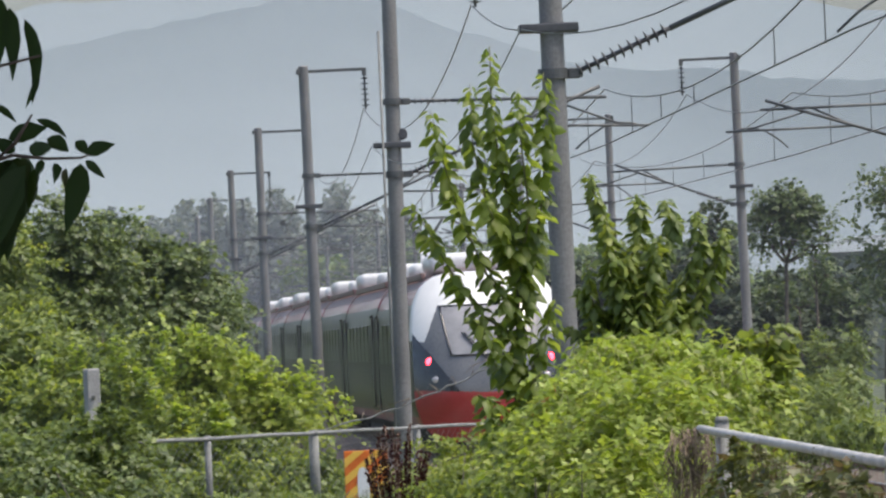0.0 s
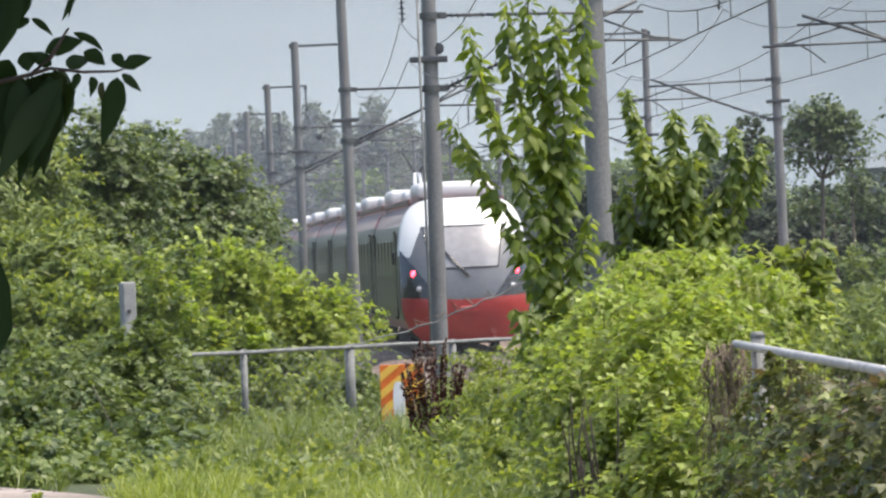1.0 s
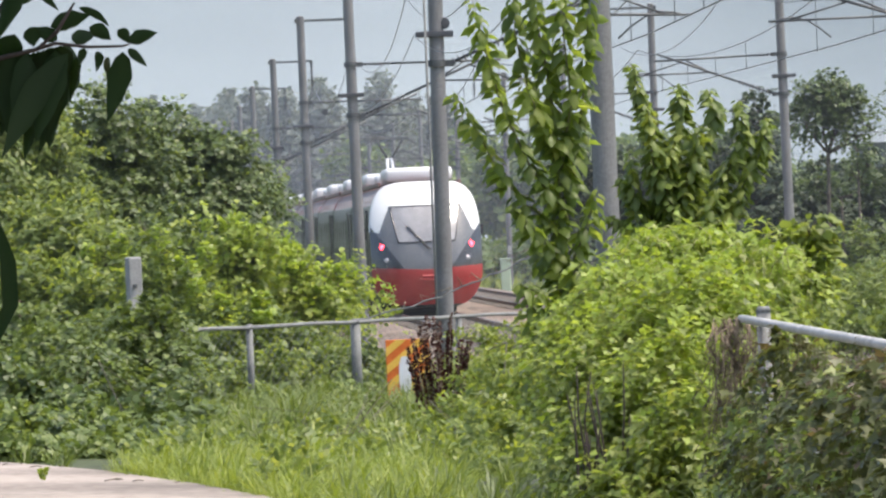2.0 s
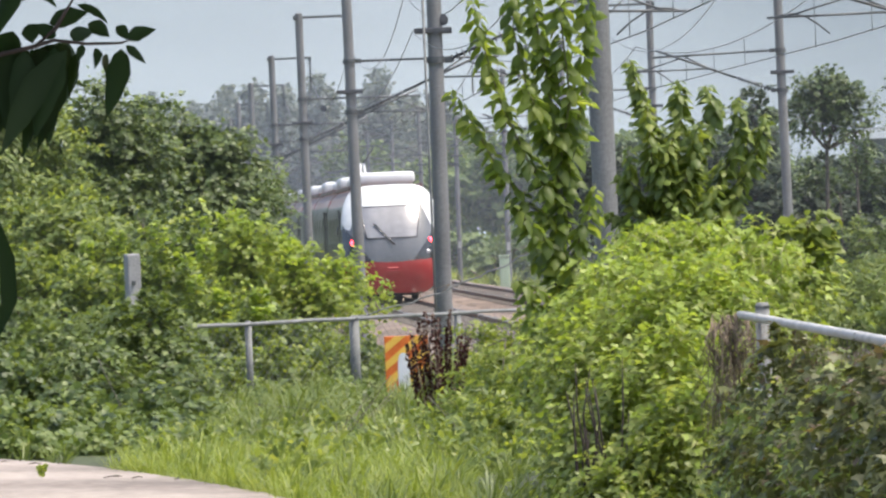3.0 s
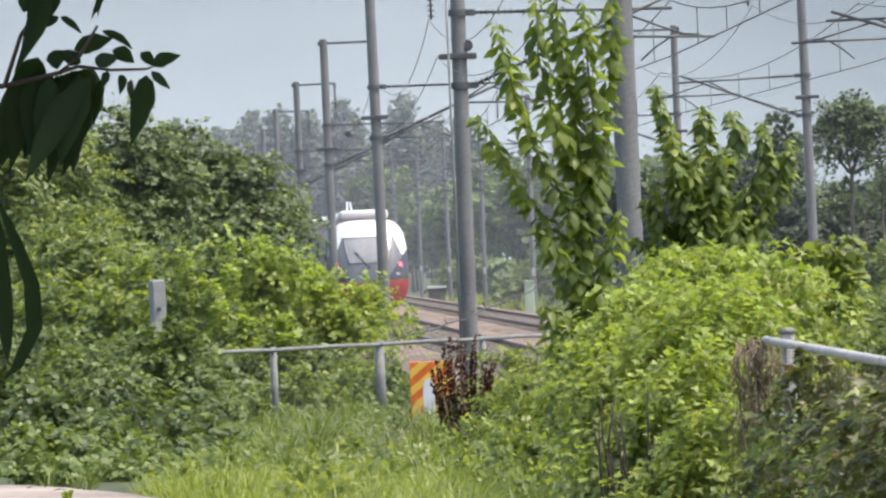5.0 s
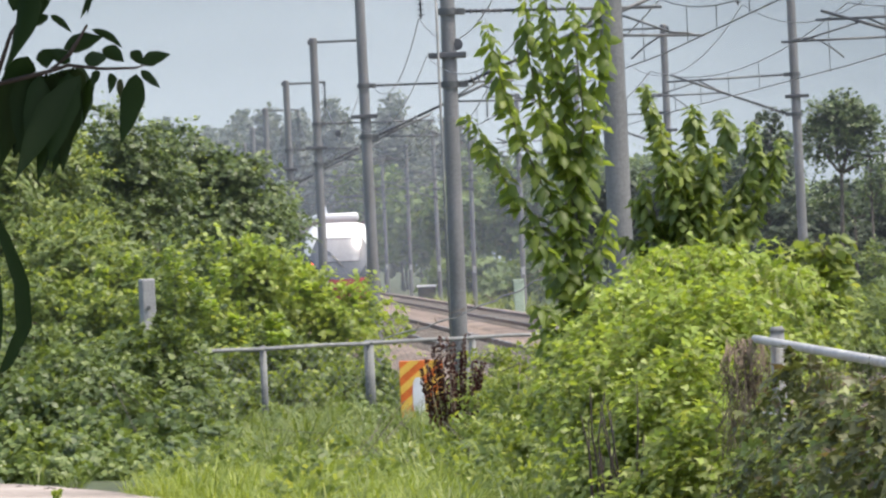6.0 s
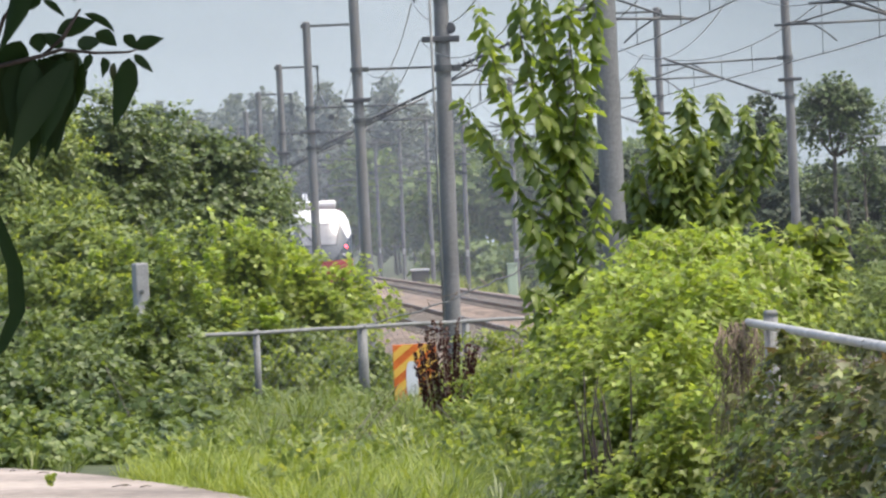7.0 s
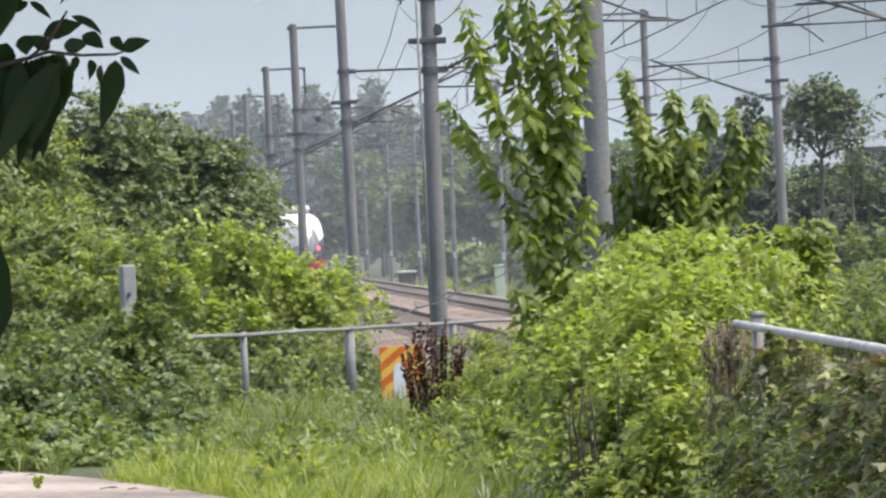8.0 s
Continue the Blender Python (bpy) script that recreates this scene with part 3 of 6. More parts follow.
catenary(5.0, (38.0,) + RIGHT_AT, 5.62, 6.77, "overhead contact wire with its messenger wire over the second track")


def hung_wire(stations, where, shift, z, sag, label, r=0.011):
    pts = []
    for a, b in zip(stations, stations[1:]):
        for k in range(14):
            f = k / 14
            d = a + (b - a) * f
            pts.append((where(d) + shift, d, rail_z(where(d)) + z - sag * 4 * f * (1 - f)))
    tagged(tubes("feeder_wire", [(pts, r)], M_WIRE, sides=5), label, "wire")


hung_wire((22.0,) + LEFT_AT, left_mast_x, 1.33, 7.3, 1.1, "dark feeder wire slung from mast to mast")
hung_wire((22.0,) + LEFT_AT, left_mast_x, -0.3, 5.2, 0.7, "thin earth wire slung from mast to mast", 0.007)
hung_wire((38.0,) + RIGHT_AT, right_mast_x, -1.33, 8.48, 1.1, "dark feeder wire slung along the second track")
hung_wire((38.0,) + RIGHT_AT, right_mast_x, 0.3, 5.0, 0.6, "thin earth wire slung along the second track", 0.007)

# ---------------------------------------------------------------- train
M_RED = surface("train_red", (0.28, 0.02, 0.022), (0.36, 0.035, 0.035), 0.3, 2, 30, 0.0, 0.02, 0.5)
M_TRAINWHITE = surface("train_white", (0.62, 0.63, 0.64), (0.76, 0.77, 0.78), 0.35, 1.5, 25, 0.0, 0.02, 0.3)
# Olive tint here and in the side glass stands in for mirrored greenery.
M_SIDE = surface("train_side", (0.04, 0.04, 0.024), (0.07, 0.066, 0.04), 0.42, 0.7, 20, 0.0, 0.01, 0.05)
M_BLACK = surface("train_black", (0.02, 0.021, 0.024), (0.035, 0.036, 0.04), 0.2, 2, 30, 0.0, 0.02, 0.6)
M_SMOKE = surface("train_grey_mask", (0.1, 0.105, 0.115), (0.15, 0.155, 0.165), 0.25, 1.2, 25, 0.0, 0.02, 0.6)
M_PANE = surface("train_glass", (0.2, 0.2, 0.215), (0.3, 0.3, 0.315), 0.15, 0.9, 4, 0.0, 0.0, 0.8)
M_SIDEPANE = surface("train_side_glass", (0.03, 0.03, 0.02), (0.05, 0.048, 0.034), 0.3, 1, 10, 0.0, 0.0, 0.1)
M_TAIL = glow("tail_lamp_red", (1.0, 0.03, 0.05), 9.0)
M_LENS = surface("lamp_lens", (0.3, 0.3, 0.32), (0.5, 0.5, 0.52), 0.1, 5, 30, 0.2, 0.0, 1.0)
M_UNDER = surface("underframe", (0.015, 0.014, 0.013), (0.04, 0.036, 0.032), 0.8, 3, 30)
CAR = 20.4


def section(a):
    """The section of the coach body, over the rail heads."""
    c, s = math.cos(a), math.sin(a)
    x = 1.53 * abs(c) ** 0.42 * (1 if c > 0 else -1)
    z = 2.02 + (1.62 if s > 0 else 1.86) * abs(s) ** (0.5 if s > 0 else 0.36) * (1 if s > 0 else -1)
    x *= 1 - 0.09 * max(0.0, (z - 1.9) / 1.75) ** 1.6 - 0.16 * max(0, (1.1 - z)) ** 1.4
    return x, z


SECTION = [section(2 * math.pi * i / 4000) for i in range(4001)]
GONE = np.concatenate([[0.0], np.cumsum([math.hypot(b[0] - a[0], b[1] - a[1]) for a, b in zip(SECTION, SECTION[1:])])])


def outline(k):
    """A place on the section, by its share of the way round."""
    return float(np.interp(k * GONE[-1], GONE, [p[0] for p in SECTION])), float(np.interp(k * GONE[-1], GONE, [p[1] for p in SECTION]))


def nose(x, z):
    """How far the end of the train draws back at a place of its face."""
    return (1.5 * max(0, (z - 1.15) / 2.5) ** 1.9 + 0.4 * max(0, (1.15 - z) / 0.95) ** 2 + 0.75 * abs(x / 1.53) ** 3.2)


def end_car():
    car = thing("train_car", (0, 0, 0), "red and white end car of an electric train, tail lamps lit", "train car", "cars of the train")
    n, rings = 280, 110
    vs, fs, tone = [], [], []
    ring = [outline(k / n) for k in range(n)]
    for r in range(1, rings + 1):
        q = (r / rings) ** 0.85
        for k in range(n):
            x, z = ring[k]
            x, z = x * q, 2.02 + (z - 2.02) * q
            vs.append((x, nose(x, z), z))
    stations = (2.6, 5, 9, 13, 17, CAR - 0.25, CAR - 0.1)
    for y in stations:
        for k in range(n):
            x, z = ring[k]
            w = 0.985 if y > CAR - 0.2 else 1
            vs.append((x * w, y, 2.02 + (z - 2.02) * w))
    total = rings + len(stations)
    fs.append(tuple(range(n)))
    tone.append(3)
    for r in range(total - 1):
        for k in range(n):
            f = (r * n + k, (r + 1) * n + k, (r + 1) * n + (k + 1) % n, r * n + (k + 1) % n)
            cx, cz = sum(vs[i][0] for i in f) / 4, sum(vs[i][2] for i in f) / 4
            ax = abs(cx)
            if r < rings - 1:
                diag = 0.66 + (cz - 1.27) * 0.72
                if cz < 0.24:
                    t = 4
                elif cz < 1.27 - 0.06 * (1 - ax):
                    t = 0
                elif cz < 2.45 and ax > diag:
                    t = 2
                elif cz > 2.98 or (cz > 2.25 and ax > 0.98 + (2.98 - cz) * 0.42):
                    t = 1
                else:
                    t = 3
            else:
                t = 4 if cz < 0.55 else 0 if cz < 0.75 else 5 if cz < 3.02 else 0 if cz < 3.3 else 6
                if r < rings and cz > 2.3:
                    t = 1
            fs.append(f)
            tone.append(t)
    fs.append(tuple((total - 1) * n + k for k in range(n))[::-1])
    tone.append(4)
    body = mesh_object("body", vs, fs, M_RED, car, "", True)
    for m in (M_TRAINWHITE, M_BLACK, M_SMOKE, M_UNDER, M_SIDE, M_ROOF):
        body.data.materials.append(m)
    body.data.polygons.foreach_set("material_index", tone)
    # rear window, slightly proud of the mask
    rows, cols = 10, 18
    wv, wf = [], []
    for i in range(rows + 1):
        for j in range(cols + 1):
            u, v = j / cols * 2 - 1, i / rows
            z = 1.98 + 0.98 * v
            half = 0.78 + 0.17 * v
            corner = 1 - 0.1 * max(0, abs(v - 0.5) * 2 - 0.7) ** 2 * 6 * (abs(u) > 0.85)
            x = u * half * corner
            wv.append((x, nose(x, z) - 0.012, z))
    for i in range(rows):
        for j in range(cols):
            wf.append((i * (cols + 1) + j, i * (cols + 1) + j + 1, (i + 1) * (cols + 1) + j + 1, (i + 1) * (cols + 1) + j))
    win = mesh_object("rear_window", wv, wf, M_PANE, car, "pale grey glossy windscreen", True)
    rim = [(x, nose(x, z) - 0.02, z) for x, z in [(-0.78 + 1.56 * i / 10, 1.97) for i in range(11)] + [(0.78 + 0.17 * i / 6, 1.97 + 0.99 * i / 6) for i in range(1, 7)]
           + [(0.95 - 1.9 * i / 10, 2.96) for i in range(1, 11)] + [(-0.95 + 0.17 * i / 6, 2.96 - 0.99 * i / 6) for i in range(1, 7)]]
    tubes("window_seal", [(rim, 0.018)], M_BLACK, win, "black rubber seal")
    wip = [(x, nose(x, z) - 0.05, z) for x, z in ((0.05, 1.75), (-0.12, 1.95), (-0.35, 2.2), (-0.55, 2.42))]
    tubes("wiper", [(wip, 0.02), ([(x + 0.05, y - 0.01, z) for x, y, z in wip], 0.012)], M_BLACK, car)
    for s in (-1, 1):
        lamp = bmesh.new()
        bmesh.ops.create_uvsphere(lamp, u_segments=16, v_segments=10, radius=0.085)
        o = part("tail_lamp", lamp, M_TAIL, car, "glowing red tail lamp", True)
        o.matrix_basis = pose(1.2 * s, nose(1.2, 1.86) + 0.03, 1.86) @ Matrix.Diagonal((1, 0.5, 1, 1))
        lamp = bmesh.new()
        bmesh.ops.create_uvsphere(lamp, u_segments=16, v_segments=10, radius=0.09)
        o = part("headlamp", lamp, M_LENS, car, "unlit clear headlamp", True)
        o.matrix_basis = pose(1.08 * s, nose(1.08, 1.5) + 0.03, 1.5) @ Matrix.Diagonal((1.2, 0.5, 0.8, 1))
        bm = bmesh.new()
        add_box(bm, (0.06, 0.14, 0.3), (1.62 * s, 2.3, 2.25), 0.02)
        add_box(bm, (0.12, 0.03, 0.03), (1.55 * s, 2.34, 2.35))
        part("mirror", bm, M_BLACK, car)
    bm = bmesh.new()
    add_box(bm, (0.5, 0.12, 0.05), (0, -0.01, 0.94), 0.01)
    add_tube(bm, (-0.16, -0.02, 1.02), (0.16, -0.02, 1.02), 0.05, sides=10)
    part("coupler_cover", bm, M_RED, car)
    car_common(car, 3.2)
    return car


M_ROOF = surface("train_roof", (0.13, 0.075, 0.07), (0.22, 0.13, 0.12), 0.5, 1.5, 20)


def middle_car():
    car = thing("train_car", (0, 0, 0), "red-topped dark glossy middle car of an electric train", "train car", "cars of the train")
    n = 96
    stations = (0.1, 0.25, 5, 9, 13, 17, CAR - 0.25, CAR - 0.1)
    vs, fs, tone = [], [], []
    for i, y in enumerate(stations):
        w = 0.985 if i in (0, len(stations) - 1) else 1
        for k in range(n):
            x, z = outline(k / n)
            vs.append((x * w, y, 2.02 + (z - 2.02) * w))
    for r in range(len(stations) - 1):
        for k in range(n):
            f = (r * n + k, (r + 1) * n + k, (r + 1) * n + (k + 1) % n, r * n + (k + 1) % n)
            cz = sum(vs[i][2] for i in f) / 4
            fs.append(f)
            tone.append(2 if cz < 0.55 else 0 if cz < 0.75 else 1 if cz < 3.02 else 0 if cz < 3.3 else 3)
    fs += [tuple(range(n)), tuple((len(stations) - 1) * n + k for k in range(n))[::-1]]
    tone += [2, 2]
    body = mesh_object("body", vs, fs, M_RED, car, "", True)
    for m in (M_SIDE, M_UNDER, M_ROOF):
        body.data.materials.append(m)
    body.data.polygons.foreach_set("material_index", tone)
    car_common(car, 0.6)
    return car


def car_common(car, y0):
    """Windows, doors, roof boxes and bogies of a car."""
    for s in (-1, 1):
        for i in range(6):
            bm = bmesh.new()
            add_box(bm, (0.03, 1.5, 0.85), (1.515 * s, 4.6 + i * 2.35, 2.25), 0.012)
            part("side_window", bm, M_SIDEPANE, car, "dark tinted window")
        for y in (y0 + 0.35, CAR - 1.8):
            bm = bmesh.new()
            add_box(bm, (0.035, 0.95, 2.0), (1.522 * s, y, 1.85), 0.012)
            d = part("door", bm, M_SIDE, car)
            for e in (-0.5, 0.5):
                bm = bmesh.new()
                add_box(bm, (0.03, 0.05, 2.1), (1.53 * s, y + e, 1.85))
                part("door_seal", bm, M_BLACK, d)
    for y, l, h, w in ((y0 + 0.9, 3.6, 0.4, 1.9), (y0 + 8.2, 1.5, 0.26, 1.5), (y0 + 11.4, 2.2, 0.34, 1.7), (y0 + 15.0, 1.1, 0.24, 1.4)):
        bm = bmesh.new()
        add_box(bm, (w, l, h), (0, y + l / 2, 3.66 + h / 2), 0.13)
        part("roof_box", bm, M_TRAINWHITE, car, "white rounded air-conditioning box", True)
    for y, l, h, w in ((y0 + 5.0, 0.9, 0.3, 1.3), (y0 + 6.4, 1.2, 0.2, 1.0), (y0 + 10.2, 0.8, 0.26, 1.2), (y0 + 14.0, 0.6, 0.22, 0.9)):
        bm = bmesh.new()
        add_box(bm, (w, l, h), (0, y + l / 2, 3.62 + h / 2), 0.03)
        part("roof_equipment", bm, M_UNDER, car, "dark roof equipment case")
    for s in (-1, 1):
        bm = bmesh.new()
        add_box(bm, (0.1, CAR - y0 - 1, 0.14), (1.12 * s, (CAR + y0) / 2, 3.6), 0.03)
        part("roof_rail", bm, M_ROOF, car)
    for y in (3.3, CAR - 3.0):
        bm = bmesh.new()
        add_box(bm, (2.2, 3.0, 0.25), (0, y, 0.55), 0.04)
        b = part("bogie", bm, M_UNDER, car)
        for dy in (-1.05, 1.05):
            for s in (-1, 1):
                bm = bmesh.new()
                add_tube(bm, (0.69 * s, y + dy, 0.43), (0.82 * s, y + dy, 0.43), 0.43, 0.41, 24)
                part("wheel", bm, M_UNDER, b)
    bm = bmesh.new()
    add_box(bm, (2.3, 7, 0.5), (0, CAR / 2, 0.4), 0.05)
    part("equipment_case", bm, M_UNDER, car)


def pantograph(car, y):
    bm = bmesh.new()
    add_box(bm, (1.1, 1.3, 0.12), (0, y, 3.95), 0.02)
    for x in (-0.45, 0.45):
        for dy in (-0.5, 0.5):
            add_tube(bm, (x, y + dy, 3.62), (x, y + dy, 3.92), 0.07, 0.05, 10)
    p = part("pantograph", bm, M_TRAINWHITE, car, "raised pantograph on white insulators")
    for x in (-0.1, 0.1):
        rod("lower_arm", (x, y, 4.0), (x * 0.6, y + 1.0, 4.55), 0.05, p, M_TRAINWHITE)
    for x in (-0.4, 0.4):
        rod("upper_arm", (x * 0.15, y + 1.0, 4.55), (x, y, 5.12), 0.034, p)
    bm = bmesh.new()
    for dy in (-0.16, 0.16):
        add_box(bm, (1.1, 0.05, 0.05), (0, y + dy, 5.15), 0.01)
        for s in (-1, 1):
            add_tube(bm, (0.55 * s, y + dy, 5.15), (0.8 * s, y + dy, 4.98), 0.02, sides=8)
    part("collector_head", bm, M_STEEL, p)


def build_train():
    a = end_car()
    b = middle_car()
    pantograph(b, 5.0)
    c = copy_thing(b, Matrix())
    for o in list(c.children_recursive):
        if o.name.startswith(("pantograph", "lower_arm", "upper_arm", "collector_head")):
            bpy.data.objects.remove(o)
    return (a, b, c) + tuple(copy_thing(c, Matrix()) for _ in range(5))


TRAIN = build_train()


def motions():
    """The train draws away along the straight track at a steady speed."""
    for i, car in enumerate(TRAIN):
        rows = []
        for k in range(9):
            d = 140.2 + 26.4 * k + i * (CAR + 0.3)
            rows.append((float(k), pose(track_x(d), d, rail_z(track_x(d)), 0, 0, math.degrees(WAY))))
        walk(car, rows)

# ---------------------------------------------------------------- plants
def limbs(root, blobs, r0, seed, twigs=5):
    """A trunk from the root into the masses of the crown, with limbs that taper and bend."""
    r = np.random.default_rng(seed)
    root = Vector(root)
    paths = []
    floor_z = min(z - rz for _, _, z, _, _, rz in blobs)
    mean = sum((Vector(b[:3]) for b in blobs), Vector()) / len(blobs)
    fork = Vector((root.x + (mean.x - root.x) * 0.4, root.y + (mean.y - root.y) * 0.4, root.z + max(0.15, (floor_z - root.z) * 0.95)))
    paths.append(([root, root.lerp(fork, 0.5) + Vector((r.normal() * 0.03, 0, 0)), fork], [r0 * 1.15, r0, r0 * 0.85]))
    for x, y, z, rx, ry, rz in blobs:
        c = Vector((x, y, z))
        low = c - Vector((0, 0, rz * 0.7))
        k = [fork]
        for f in (0.3, 0.6, 1.0):
            k.append(fork.lerp(low, f) + Vector(r.normal(size=3) * 0.06 * (low - fork).length * (f < 1) * 0.6))
        k.append(c + Vector((0, 0, rz * 0.5)))
        paths.append((k, [r0 * 0.7, r0 * 0.6, r0 * 0.48, r0 * 0.36, r0 * 0.12]))
        for _ in range(twigs):
            d = Vector(unit(r.normal(size=(1, 3)))[0])
            e = c + Vector((d.x * rx, d.y * ry, d.z * rz)) * 0.85
            s = low.lerp(c, r.uniform(0, 0.9))
            paths.append(([s, s.lerp(e, 0.5) + Vector((0, 0, 0.08 * rz)), e], [r0 * 0.35, r0 * 0.22, r0 * 0.06]))
    return paths


def bush(name, label, category, root, blobs, blade, size, density, clump, material, seed, trunk=0.03, droop=0.3, group="", tips=None, tip_share=0.12, width=1.0, inside=0.25, spray=0.6, split=3.5, count=14, reach=3.6):
    """A shrub or tree: trunk with limbs, crown of single leaves, and paler leaves where it has them: young shoots, and
    lit tops put into the colour.
    """
    t = thing(name, root, label, category, group)
    base = Vector(root)
    local = [(x - base.x, y - base.y, z - base.z, rx, ry, rz) for x, y, z, rx, ry, rz in blobs]
    masses = split_masses(local, seed, split * clump)
    at, way, up, r = clumps(masses, density * (1 - spray), clump, droop, seed, inside)
    if spray > 0:
        a2, w2, u2 = sprays(masses, density * spray, clump * reach, droop, seed, count)
        at, way, up = np.concatenate([at, a2]), np.concatenate([way, w2]), np.concatenate([up, u2])
    s = size * (0.45 + 0.9 * r.random(len(at)) ** 0.8)
    if tips:
        top = (at[:, 2] - at[:, 2].min()) / max(1e-6, np.ptp(at[:, 2]))
        # More of them towards the top, which also paints in light from above.
        young = r.random(len(at)) < tip_share * (0.3 + 2.0 * top ** 2)
        leaves("dry_leaves" if tips == G_DRY else "paler_leaves", blade, at[young] + np.array((0, 0, size * 0.5)), way[young] + np.array((0, 0, 0.5)), up[young], s[young] * 0.9, tips, t, "dry brown leaves" if tips == G_DRY else "pale young shoots and leaves coloured as if lit", width=width)
        at, way, up, s = at[~young], way[~young], up[~young], s[~young]
    leaves("crown", blade, at, way, up, s, material, t, width=width)
    tubes("trunk", limbs((0, 0, -0.1), local, trunk, seed), M_BARK, t, sides=5)
    return t


def on_ground(x, d):
    return (x, d, ground_height(x, d))


# far woods and hillside trees
def far_tree(name, label, at, height, spread_x, material, seed, kind):
    x, d = at
    root = on_ground(x, d)
    h = height
    if kind == "pine":
        blobs = [(x + 0.12 * spread_x * math.sin(seed * 3 + k * 2.1), d, root[2] + h * (0.35 + 0.6 * k / 6), spread_x * (1.0 - 0.75 * k / 6), spread_x * 0.7, h * 0.085) for k in range(7)]
    else:
        rr = np.random.default_rng(seed)
        blobs = [(x + spread_x * rr.uniform(-0.62, 0.62), d + rr.uniform(-1, 1), root[2] + h * rr.uniform(0.42, 0.86), spread_x * rr.uniform(0.3, 0.5), spread_x * 0.5, h * rr.uniform(0.1, 0.17)) for k in range(8)]
    return bush(name, label, "tree", root, blobs, SIMPLE, 0.5 if d > 380 else 0.34, 15 if d > 380 else 26, 0.6, material, seed, trunk=0.12, group="trees beyond the railway", width=1.5, spray=0.3, reach=2.2)


r3 = np.random.default_rng(11)
# far row of pines behind the curve of the line
for k in range(17):
    u = -39.92 + k * 2.48 + r3.uniform(-0.7, 0.7)
    d = 640 + r3.uniform(-40, 60)
    x = bearing(u, d)
    far_tree("pine_tree", "tall pine in the far wood, its green paled as by haze", (x, d), 15.2 + r3.uniform(-1.4, 1.0), 2.7 + r3.uniform(-0.4, 0.7), G_PINE, 100 + k, "pine")
for k in range(9):
    d = 590 + r3.uniform(-20, 20)
    far_tree("wood_edge_tree", "broad tree at the edge of the far wood, paled as by haze", (bearing(-31.12 + 3.36 * k + r3.uniform(-0.8, 0.8), d), d), 8.5 + r3.uniform(-1.5, 2.0), 3.0, G_PINE, 120 + k, "broad")
# broad trees along the far side of the line
for k, (u, d, h, w) in enumerate(((-11.52, 560, 10, 3.5), (-7.52, 600, 9, 4), (-3.92, 520, 8.5, 3.2), (0.48, 470, 9, 3.2), (4.32, 500, 10, 3.4), (7.68, 430, 8.6, 3.0), (11.28, 460, 9.5, 3.4),
                                  (14.72, 400, 8.0, 2.9), (18.08, 420, 9.0, 3), (22.08, 380, 8.0, 2.8), (26.08, 360, 7.6, 2.6), (30.48, 350, 7.5, 2.6), (35.28, 340, 7.3, 2.6), (40.08, 330, 6.6, 2.4),
                                  (44.48, 330, 7.7, 2.5), (48.48, 350, 6, 2.4))):
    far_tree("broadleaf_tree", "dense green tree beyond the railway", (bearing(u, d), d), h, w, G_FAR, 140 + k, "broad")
for k in range(16):
    u = -15.52 + k * 4.96 + r3.uniform(-1.2, 1.2)
    d = 330 + 120 * r3.random() - 1.0 * (u + 14.7)
    x = bearing(u, d)
    if x - track_x(d) < 10.5:
        x = track_x(d) + 10.5 + r3.uniform(0, 2)
    far_tree("roadside_shrub", "rounded green shrub beside the railway", (x, d), 2.6 + r3.uniform(-0.6, 1.2), 2.0, G_FAR, 170 + k, "broad")

# two tall trees with bare lower trunks beyond the second track, and the dark wood behind them
bush("field_tree", "dark green umbrella-shaped tree with a bare slender trunk", "tree", on_ground(11.05, 205.0),
     [(10.91, 205.0, 5.26, 0.69, 0.62, 0.46), (11.77, 205.0, 5.29, 0.62, 0.56, 0.43), (10.56, 205.0, 4.73, 0.49, 0.44, 0.33), (11.38, 205.0, 4.70, 0.74, 0.66, 0.39), (12.23, 205.0, 4.64, 0.46, 0.41, 0.36), (11.36, 205.0, 5.67, 0.56, 0.50, 0.23), (11.98, 205.0, 4.19, 0.43, 0.38, 0.23), (10.83, 205.0, 4.21, 0.43, 0.38, 0.20)],
     SIMPLE, 0.13, 150, 0.17, G_DARK, 31, trunk=0.07, width=1.2)
bush("field_tree", "thin dark green tree with a bare slender trunk", "tree", on_ground(12.17, 208.0),
     [(12.20, 208.0, 3.76, 0.37, 0.33, 0.27), (12.45, 208.0, 3.37, 0.33, 0.30, 0.27), (12.02, 208.0, 3.30, 0.27, 0.30, 0.20)], SIMPLE, 0.12, 130, 0.17, G_DARK, 32, trunk=0.05, width=1.2)
